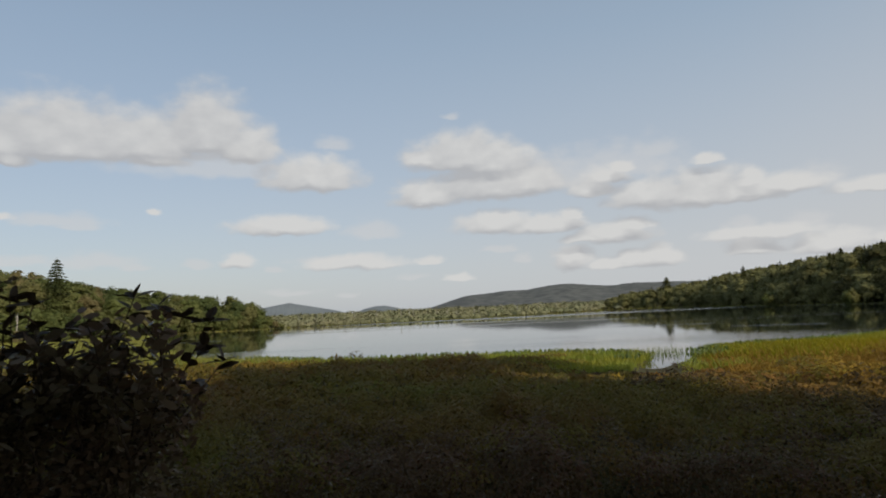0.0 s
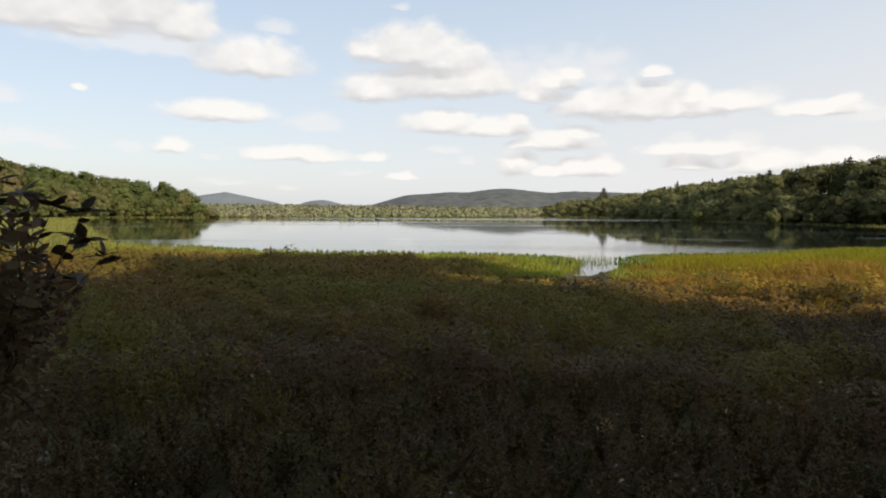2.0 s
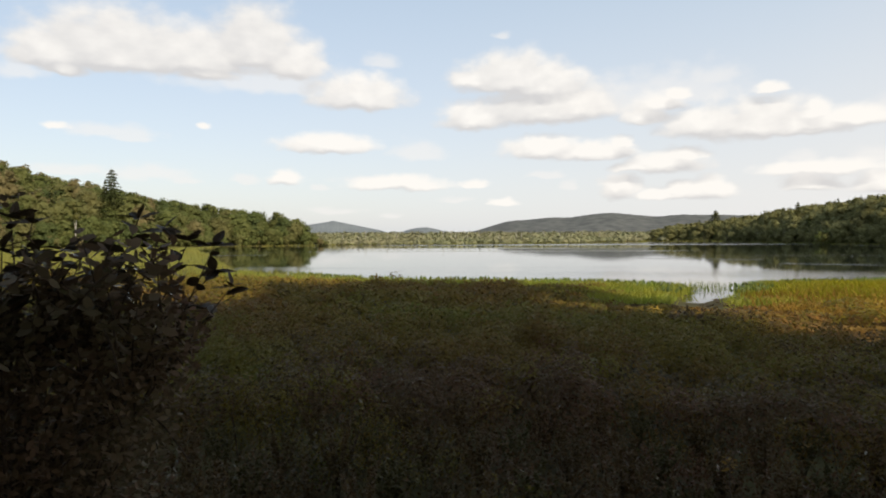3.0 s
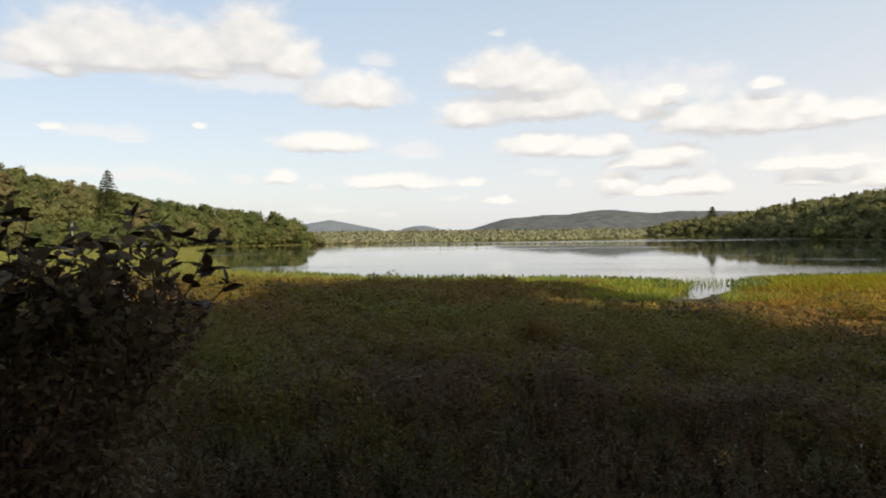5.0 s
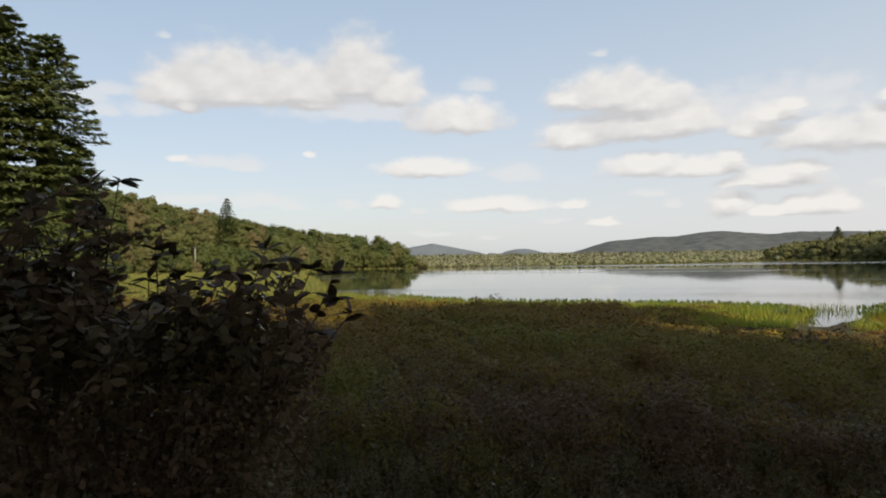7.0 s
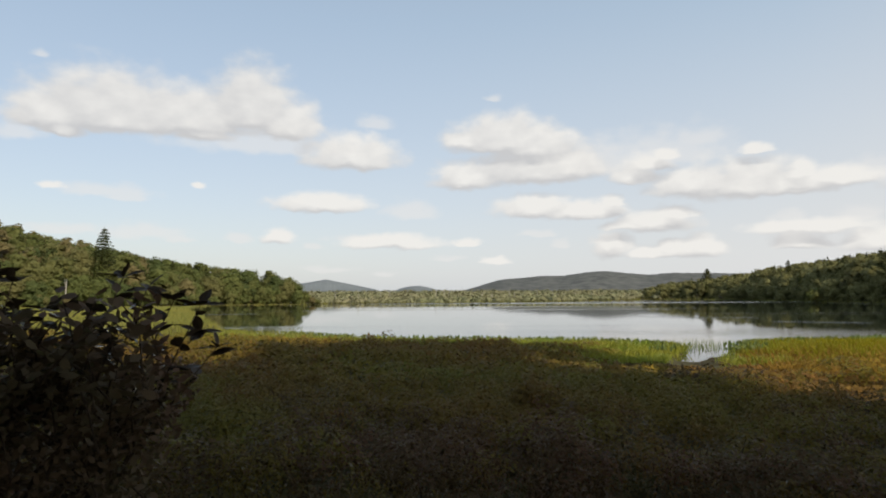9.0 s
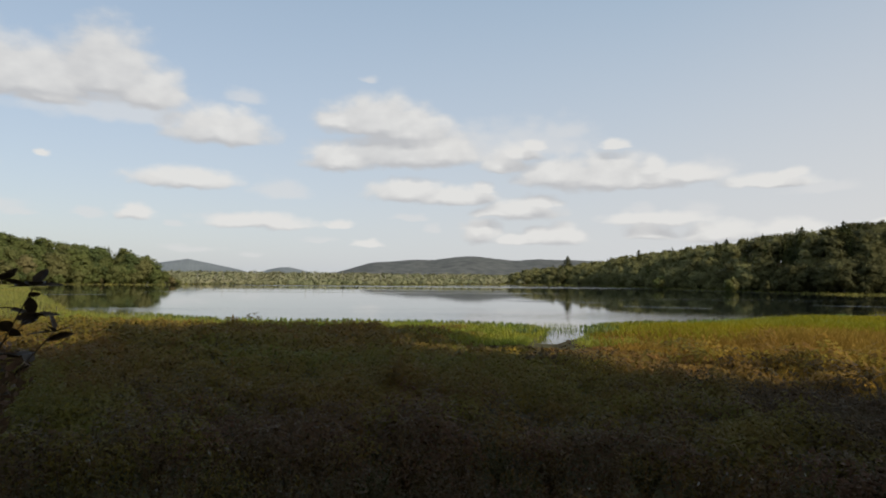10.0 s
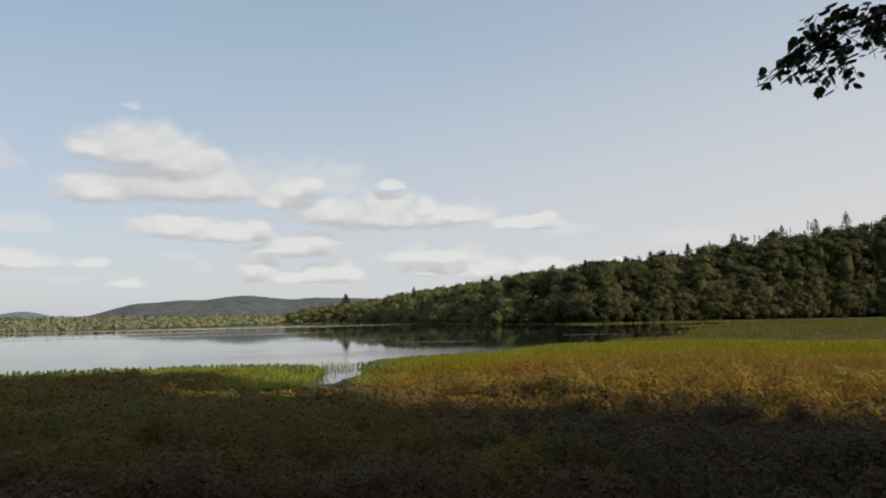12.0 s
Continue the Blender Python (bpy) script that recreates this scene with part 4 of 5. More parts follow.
def hollow_distance(x, y, line=HOLLOW):
    p = np.stack([x, y], -1)
    best = np.full(x.shape, 1e9)
    for a, b in zip(line, line[1:]):
        ab = b - a
        s = np.clip(((p - a) @ ab) / (ab @ ab), 0, 1)
        best = np.minimum(best, np.hypot(*np.moveaxis(p - a - s[..., None] * ab, -1, 0)))
    return best


def scatter(rng, n, r0, r1, az0, az1, power=1.0):
    """Places on the ground, thinning with distance: radius spread as r**power."""
    a = np.radians(rng.uniform(az0, az1, n))
    u = rng.random(n)
    r = (r0 ** (1 + power) + u * (r1 ** (1 + power) - r0 ** (1 + power))) ** (1 / (1 + power)) if power > -1 else r0 * (r1 / r0) ** u
    return r * np.sin(a), r * np.cos(a)


def shrub_top(x, y):
    lump = 0.66 + 0.30 * ripple(x, y, 0.55) + 0.22 * ripple(x, y, 0.23, 2.0) + 0.16 * ripple(x, y, 3.1, 4.0)
    lump = lump * (0.14 + 0.86 * smooth(0.9, 2.6, hollow_distance(x, y, CREEK)))
    return lump * (0.40 + 0.60 * smooth(0.4, 3.0, hollow_distance(x, y)))


def build_shrubs():
    """Leatherleaf and sweet gale: a low thicket of single shrubs, each with its own height, colour and leaves."""
    rng = np.random.default_rng(9)
    heaps, twigs = {}, []
    for count, each, r0, r1, size, wide in ((1500, 110, 3.4, 10.5, 0.056, 0.34), (2300, 150, 10.5, 21, 0.080, 0.46), (4300, 62, 21, 50, 0.185, 0.75)):
        x, y = scatter(rng, count, r0, r1, -62, 72, 0.6)
        d = shore_distance(x, y)
        keep = (d > 2.0 + 3.5 * (rng.random(count)) - 2 * (x < -9)) & (np.hypot(x + 1.6, y - 2.1) > 0.9) & (y > 2.6 - 0.1 * np.abs(x))
        x, y, d = x[keep], y[keep], d[keep]
        # right of the hollow, beyond the trees' shade edge, sedge takes over from the shrubs
        right = smooth(0, 5, x - 11.5 - 0.05 * y + 2 * ripple(x, y, 4.0)) * smooth(-4, 2, y - 19 + 0.72 * (x - 9))
        keep = rng.random(len(x)) > right * (0.62 + 0.36 * smooth(28, 34, np.hypot(x, y) + 2 * ripple(x, y, 2.7)))
        x, y, d, right = x[keep], y[keep], d[keep], right[keep]
        m = len(x)
        close = r0 < 5
        top = shrub_top(x, y) * (0.30 + 0.70 * smooth(3, 13, d)) * rng.uniform(0.50, 1.35, m)
        rad = wide * rng.uniform(0.7, 1.35, m)
        tint = np.clip(0.42 + 0.50 * ripple(x, y, 1.5, 7.0) + 0.35 * ripple(x, y, 4.5, 3.0) + rng.normal(size=m) * 0.28, -0.7, 1)
        mound = (np.hypot((x - 15.5) / 3.2, (y - 34.0) / 3.0) < 1 + 0.3 * ripple(x, y, 0.9)) & (rng.random(m) < 0.75)
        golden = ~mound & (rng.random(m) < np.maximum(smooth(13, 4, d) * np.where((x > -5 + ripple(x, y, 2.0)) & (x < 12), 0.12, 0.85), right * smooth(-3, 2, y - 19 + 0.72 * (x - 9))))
        # rust-dark growth also fills the ground inside the shade edge, painting the shade
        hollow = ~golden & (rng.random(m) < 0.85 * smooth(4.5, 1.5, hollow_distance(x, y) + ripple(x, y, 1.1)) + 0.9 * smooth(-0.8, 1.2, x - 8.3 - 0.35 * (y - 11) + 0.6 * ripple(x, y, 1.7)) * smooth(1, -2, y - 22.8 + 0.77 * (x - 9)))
        # the hollow's sunlit upper stretch gets the brighter brown instead
        dry = hollow & (hollow_distance(x, y) < 2.2 + 0.5 * ripple(x, y, 0.8)) & (y > 16.5)
        hollow &= ~dry
        dry |= golden & (x > 13) & (rng.random(m) < 0.35)
        golden &= ~dry
        rest = ~golden & ~hollow & ~dry
        # towards the bank more shrubs take the shade-darkened leaves
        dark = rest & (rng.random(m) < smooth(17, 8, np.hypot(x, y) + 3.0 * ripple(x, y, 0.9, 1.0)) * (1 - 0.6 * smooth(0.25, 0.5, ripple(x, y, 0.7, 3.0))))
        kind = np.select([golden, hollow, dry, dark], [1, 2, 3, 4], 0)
        of = np.repeat(np.arange(m), each)
        n = len(of)
        if close:
            # upright leafy sprigs, about ten to a shrub
            sprig = rng.integers(0, 10, n)
            a = sprig * 2.39996 + of * 1.3
            reach = np.sqrt((sprig + 0.5) / 10)
            t = 0.18 + 0.82 * rng.random(n) ** 0.75
            tall = top[of] * (1.12 - 0.45 * reach) * (0.85 + 0.3 * ((sprig * 0.618 + of * 0.37) % 1))
            q = reach * (0.55 + 0.45 * t) * rad[of]
            swirl = rng.uniform(0, 6.28, n)
            px = x[of] + q * np.cos(a) + 0.035 * np.cos(swirl)
            py = y[of] + q * np.sin(a) + 0.035 * np.sin(swirl)
            pz = land(px, py) + tall * t
            up = np.stack([np.cos(swirl) * 0.8, np.sin(swirl) * 0.8, rng.uniform(0.3, 1.5, n)], 1)
            nn = unit(np.stack([-np.cos(swirl) * 0.4, -np.sin(swirl) * 0.4, np.full(n, 0.8)], 1) + rng.normal(size=(n, 3)) * 0.4)
            polys = kites(np.stack([px, py, pz], 1), nn, size * rng.uniform(0.6, 1.35, n), 0.42, up, rng)
        else:
            a, q = rng.uniform(0, 6.28, n), np.sqrt(rng.random(n))
            px, py = x[of] + rad[of] * q * np.cos(a), y[of] + rad[of] * q * np.sin(a)
            pz = land(px, py) + top[of] * np.sqrt(1.06 - 0.85 * q * q) * (0.45 + 0.62 * rng.random(n) ** 0.45)
            nn = unit(np.stack([np.cos(a) * q * 0.7, np.sin(a) * q * 0.7 - 0.2, np.full(n, 0.9)], 1) + rng.normal(size=(n, 3)) * 0.24)
            polys = flakes(np.stack([px, py, pz], 1), nn, size * rng.uniform(0.6, 1.35, n), 0.55, rng.normal(size=(n, 3)) * 0.6 + [0, 0, 1.0], rng)
        clear = hollow_distance(px, py, CREEK) > np.where(py < 31, 0.2, 1.6)
        glint = (rng.random(n) < 0.035) & close & (kind[of] != 1)
        names = ("bog_shrubs", "shore_shrubs", "rusty_shrubs", "dry_shrubs", "dark_shrubs")
        for k, label in enumerate(names):
            flag = clear & ~glint & (kind[of] == k)
            heaps.setdefault((label, close), []).append((polys[flag], tint[of][flag]))
        heaps.setdefault(("glossy_leaves", close), []).append((polys[clear & glint], tint[of][clear & glint]))
    for n, r0, r1 in ((50, 3.4, 12), (60, 12, 26)):
        x, y = scatter(rng, n, r0, r1, -60, 70, 0.7)
        keep = (shore_distance(x, y) > 4) & (y > 2.6 - 0.1 * np.abs(x))
        x, y = x[keep], y[keep]
        twigs.append(blades(np.stack([x, y, land(x, y)], 1), shrub_top(x, y) * rng.uniform(0.9, 1.35, len(x)), 0.010 if r0 < 5 else 0.014, 0.25, rng))
    looks = {"dark_shrubs": (M_SHRUB_SHADED, "brownish bog shrubs, the bank's shade painted into their colour"),
             "dry_shrubs": (M_DRY, "dry brown low growth along the boggy hollow"), "glossy_leaves": (M_GLINT, "small glossy leaves among the shrubs, paled as sky glints"),
             "bog_shrubs": (M_SHRUB, "dense low thicket of dark green bog shrubs"), "rusty_shrubs": (M_RUST, "rust-brown shrubs of the boggy hollow, tree shade painted into them"),
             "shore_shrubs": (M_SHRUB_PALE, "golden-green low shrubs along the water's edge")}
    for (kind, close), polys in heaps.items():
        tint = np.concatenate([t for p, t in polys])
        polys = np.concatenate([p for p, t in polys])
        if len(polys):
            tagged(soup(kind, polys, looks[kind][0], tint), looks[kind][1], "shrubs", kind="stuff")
    tagged(soup("shrub_twigs", np.concatenate(twigs), M_TWIG), "thin upright brown twigs among the bog shrubs", "shrubs", kind="stuff")


build_shrubs()


def build_reeds():
    """Reeds along the near shore and out into the creek's mouth; sedge over the marsh to both sides."""
    rng = np.random.default_rng(10)
    x = rng.uniform(-24, 60, 310000)
    y = rng.uniform(30, 72, 310000)
    d = shore_distance(x, y)
    shore = smooth(9.5, 3.0, d + 2.0 * ripple(x, y, 3.0)) * smooth(-2.6, -0.2, d + 0.8 * ripple(x, y, 1.2)) * (0.30 + 0.70 * smooth(-13, -7, x)) * smooth(44, 36, x) * (1 - 0.75 * (x > 12) * smooth(3.5, 6.0, d + ripple(x, y, 1.8)))
    clear = smooth(0.9, 1.4, hollow_distance(x, y, CREEK)) * smooth(2.4, 3.0, np.hypot(x - 14.2, (y - 41.5) * 0.8))
    clear = clear * smooth(0.75, 1.15, np.hypot((x - 15.5) / 3.4, (y - 34.0) / 3.2))
    keep = (rng.random(len(x)) < shore * 0.95 * clear)
    x, y, d = x[keep], y[keep], d[keep]
    n = len(x)
    h = rng.uniform(0.22, 0.60, n) * (1 + 0.25 * ripple(x, y, 0.6)) * (0.85 + 0.25 * ripple(x, y, 2.2)) * np.where(d < -0.3, 0.75, 1.0)
    root = np.stack([x, y, np.maximum(land(x, y), -0.15)], 1)
    tagged(soup("reeds", blades(root, h, rng.uniform(0.018, 0.040, n), 0.30, rng), M_REED), "bright yellow-green reeds at the water's edge", "reeds", kind="stuff")
    # dark-tipped leaves that stand in the shallows, and the stems in the creek's mouth
    x, y = rng.uniform(-16, 44, 40000), rng.uniform(36, 60, 40000)
    d = shore_distance(x, y) + 0.5 * ripple(x, y, 0.9)
    keep = (rng.random(len(x)) < 0.55 * smooth(-2.4, -0.8, d) * smooth(1.6, 0.2, d)) & (hollow_distance(x, y, CREEK) > 1.4)
    x, y = x[keep], y[keep]
    wet = shore_distance(x, y) < 1.5
    x, y = x[wet], y[wet]
    n = len(x)
    side = rng.normal(size=(n, 3)) * [1, 1, 0.25]
    tall = rng.uniform(0.22, 0.42, n)
    c = np.stack([x, y, np.maximum(land(x, y), 0.0) + tall * 0.45 + np.where(shore_distance(x, y) > -0.3, 0.22, 0.0)], 1)
    q = kites(c, unit(side), tall, 0.42, rng.normal(size=(n, 3)) * 0.25 + [0, 0, 1.0], rng)
    a, t = rng.uniform(0, 6.28, 420), np.sqrt(rng.random(420))
    root = np.stack([14.6 + 3.2 * t * np.cos(a), 43.0 + 4.0 * t * np.sin(a), 0 * a - 0.1], 1)
    q = np.concatenate([q, blades(root, rng.uniform(0.26, 0.58, 420), 0.034, 0.16, rng)])
    tagged(soup("water_plants", q, M_EMERGENT), "dark green pointed leaves standing in the shallows", "water plants", kind="stuff")
    # sedge
    x1, y1 = scatter(rng, 165000, 9, 72, 14, 78, 0.5)
    x2, y2 = scatter(rng, 60000, 44, 190, -60, -14, 0.6)
    x, y = x1, y1
    d = shore_distance(x, y)
    # sedge, too, keeps to the sunlit side of the shade edge
    thin = smooth(0, 5, x - 9.5 - 0.05 * y + 2 * ripple(x, y, 4.0)) * smooth(-2.5, 2, y - 19 + 0.72 * (x - 9) + ripple(x, y, 2.0))
    keep = (d > -0.3) & (rng.random(len(x)) < thin) & (hollow_distance(x, y) > 1.2) & (hollow_distance(x, y, CREEK) > 1.5)
    x, y = x[keep], y[keep]
    n, dist = len(x), np.hypot(x, y)
    h = rng.uniform(0.30, 0.72, n) * (0.8 + 0.3 * ripple(x, y, 2.5))
    polys = blades(np.stack([x, y, land(x, y)], 1), h, 0.013 + 0.0008 * dist, 0.38, rng)
    yellow = rng.random(n) < smooth(43, 56, dist + 4 * ripple(x, y, 5.0) + 10 * smooth(38, 30, np.degrees(np.arctan2(x, y))))
    tagged(soup("sedge", polys[~yellow], M_SEDGE), "golden-brown sedge meadow of the marsh", "sedge", kind="stuff")
    tagged(soup("yellow_sedge", polys[yellow], M_SEDGE_YELLOW), "yellow-green sedge where the marsh nears the water", "sedge", kind="stuff")
    keep = shore_distance(x2, y2) > -0.3
    x, y = x2[keep], y2[keep]
    h = rng.uniform(0.35, 0.8, len(x))
    tagged(soup("shore_sedge", blades(np.stack([x, y, land(x, y)], 1), h, 0.015 + 0.0009 * np.hypot(x, y), 0.16, rng), M_SEDGE_GREEN), "yellow-green sedge of the marshy shore", "sedge", kind="stuff")
    rim = along_edge(np.concatenate([LAKE[24:], LAKE[:1]]), 0.10)
    rim = rim + rng.normal(size=rim.shape) * 2.6
    rim = rim[shore_distance(rim[:, 0], rim[:, 1]) > -0.8]
    root = np.stack([rim[:, 0], rim[:, 1], np.maximum(land(rim[:, 0], rim[:, 1]), -0.1)], 1)
    tagged(soup("shore_rim_grass", blades(root, rng.uniform(0.25, 0.65, len(rim)), 0.22, 0.2, rng), M_SEDGE_GREEN), "pale green grass fringe along the far shore", "grass", kind="stuff")
    x, y = scatter(rng, 60000, 62, 215, 30, 78, 0.6)
    keep = (shore_distance(x, y) > -0.3) & (rng.random(len(x)) < smooth(60, 78, np.hypot(x, y) + 6 * ripple(x, y, 9.0)))
    # dark wet channels lie between the banks of green
    channel = np.abs(np.hypot(x, y) - 80 - 3 * ripple(x, y, 14.0)) / 3.2
    keep &= (rng.random(len(x)) < smooth(0.6, 1.1, channel)) | (ripple(x, y, 23.0, 1.0) > 0.35)
    x, y = x[keep], y[keep]
    h = rng.uniform(0.14, 0.40, len(x))
    tagged(soup("marsh_grass", blades(np.stack([x, y, land(x, y)], 1), h, 0.015 + 0.0009 * np.hypot(x, y), 0.16, rng), M_LILY), "soft green marsh grass at the edge of the cove", "grass", kind="stuff")


build_reeds()


def build_lilies():
    """Floating and standing leaves in the shallow cove."""
    rng = np.random.default_rng(13)
    x, y = scatter(rng, 60000, 55, 190, 36, 66, 0.3)
    d = shore_distance(x, y)
    keep = (d < 0.5) & (rng.random(len(x)) < smooth(0.15, 0.5, ripple(x * 0.5, y * 2.0, 9.0)) * smooth(-34, -8, d) * smooth(45, 51, np.degrees(np.arctan2(x, y))))
    x, y = x[keep], y[keep]
    n = len(x)
    nn = unit(rng.normal(size=(n, 3)) * 0.35 + [0, 0, 1])
    q = kites(np.stack([x, y, rng.uniform(0.02, 0.22, n)], 1), nn, rng.uniform(0.3, 0.55, n), 0.9, rng=rng)
    tagged(soup("pond_lilies", q, M_LILY), "green pond lily leaves in the shallow cove", "water plants", kind="stuff")


build_lilies()


def leatherleaf(seed, height):
    """An upright bog shrub: a few wiry stems, each set with small leathery leaves to its tip."""
    rng = np.random.default_rng(seed)
    shrub = new("bog_shrub")
    leaves = []
    for k in range(9):
        a = 2 * math.pi * k / 9 + rng.uniform(-0.3, 0.3)
        lean = rng.uniform(0.08, 0.34)
        h = height * rng.uniform(0.72, 1.08)
        p = [np.array([math.cos(a) * lean * t ** 1.5, math.sin(a) * lean * t ** 1.5, h * t]) for t in (0, 0.35, 0.7, 1.0)]
        bm = bmesh.new()
        tube(bm, p, [0.004, 0.0035, 0.0025, 0.0012], 5)
        part("stem", bm, M_TWIG, shrub)
        n = 120
        t = 0.25 + 0.77 * rng.random(n) ** 0.8
        c = np.stack([math.cos(a) * lean * t ** 1.5, math.sin(a) * lean * t ** 1.5, h * t], 1)
        ang = rng.uniform(0, 2 * np.pi, n)
        out = np.stack([np.cos(ang), np.sin(ang), rng.uniform(0.3, 1.4, n)], 1)
        leaves.append(kites(c + unit(out) * 0.028, unit(rng.normal(size=(n, 3)) * 0.5 + [0, -0.3, 0.7]), rng.uniform(0.034, 0.062, n), 0.42, out, rng))
    foliage = soup("foliage", np.concatenate(leaves), M_SHRUB_SHADED, np.full(sum(map(len, leaves)), rng.uniform(-0.6, 0.5)))
    foliage.parent = shrub
    return tagged(shrub, "upright bog shrub with wiry stems and small leathery leaves", "shrub", "bog shrubs in the foreground")


kinds = [leatherleaf(81 + k, h) for k, h in enumerate((0.82, 0.95, 0.7))]
rs = random.Random(6)
for k in range(60):
    a, dist = radians(-26 + 84 * (k * 0.618 % 1)), 4.9 + 4.8 * (k / 60) ** 0.8
    x, y = dist * math.sin(a), dist * math.cos(a)
    m = pose(x, y, float(land(x, y)) - 0.02, 0, 0, rs.uniform(0, 360))
    if k < 3:
        kinds[k].matrix_basis = m
    else:
        copy_thing(kinds[k % 3], m)


def golden_sapling():
    """A knee-high sapling whose top leaves have turned yellow."""
    r = random.Random(12)
    x, y = 2.14, 5.92
    z = float(land(x, y))
    sapling = new("sapling")
    sapling.location = (x, y, z - 0.02)
    bm = bmesh.new()
    tube(bm, [(0, 0, 0), (0.02, 0.01, 0.5), (0, 0.02, 1.12)], [0.009, 0.007, 0.003], 6)
    stem = part("stem", bm, M_TWIG, sapling)
    me = leaf_mesh("leaf", 0.052, 0.026, M_GOLD)
    for k in range(16):
        a = k * 2.4
        h = 1.02 + 0.13 * k / 16
        place_leaf(me, "leaf", stem, (math.cos(a) * 0.02 * (k % 4), math.sin(a) * 0.02 * (k % 4), h), (math.cos(a), math.sin(a), r.uniform(-0.1, 0.6)), (r.uniform(-0.5, 0.5), r.uniform(-0.8, 0.2), 1), r.uniform(0.7, 1.2))
    return tagged(sapling, "small sapling with golden-yellow leaves among dark shrubs", "sapling")


# ---- the shrub beside the camera ----
def leaf_mesh(name, length, width, mat, teeth=None):
    """A folded oval leaf, or, with teeth, a lobed one: stalk at the origin, pointing along +y."""
    bm = bmesh.new()
    if teeth is None:
        prof = [(0.0, 0.0), (0.18, 0.62), (0.42, 1.0), (0.68, 0.82), (0.88, 0.40), (1.0, 0.0)]
        mid = [bm.verts.new((0, t * length, -0.05 * length * t * t)) for t, w in prof]
        for s in (-1, 1):
            rim = [bm.verts.new((s * w * width / 2, t * length, 0.10 * width * w - 0.05 * length * t * t)) for t, w in prof[1:-1]]
            chain = [mid[0], *rim, mid[-1]]
            for i in range(len(prof) - 1):
                ring = [mid[i], chain[i], chain[i + 1], mid[i + 1]]
                ring = [v for j, v in enumerate(ring) if v not in ring[:j]]
                bm.faces.new(ring if s < 0 else ring[::-1])
    else:
        hub = bm.verts.new((0, length * 0.35, 0.0))
        rim = []
        for ang, rad in teeth:
            a = math.radians(ang)
            rim.append(bm.verts.new((math.sin(a) * rad * width, length * 0.35 + math.cos(a) * rad * length, -0.14 * length * rad * rad)))
        for a, b in zip(rim, rim[1:] + rim[:1]):
            bm.faces.new((hub, b, a))
    me = bpy.data.meshes.new(name)
    bm.to_mesh(me)
    bm.free()
    me.materials.append(mat)
    return me


def place_leaf(me, name, parent, at, along, normal, scale):
    """One leaf with its stalk at a place, pointing along, its upper side facing normal."""
    y = Vector(along).normalized()
    z = Vector(normal)
    z = (z - y * z.dot(y)).normalized()
    x = y.cross(z)
    m = Matrix((x, y, z)).transposed().to_4x4()
    ob = new(name, me)
    ob.parent = parent
    ob.matrix_local = Matrix.Translation(at) @ m @ Matrix.Scale(scale, 4)
    return ob


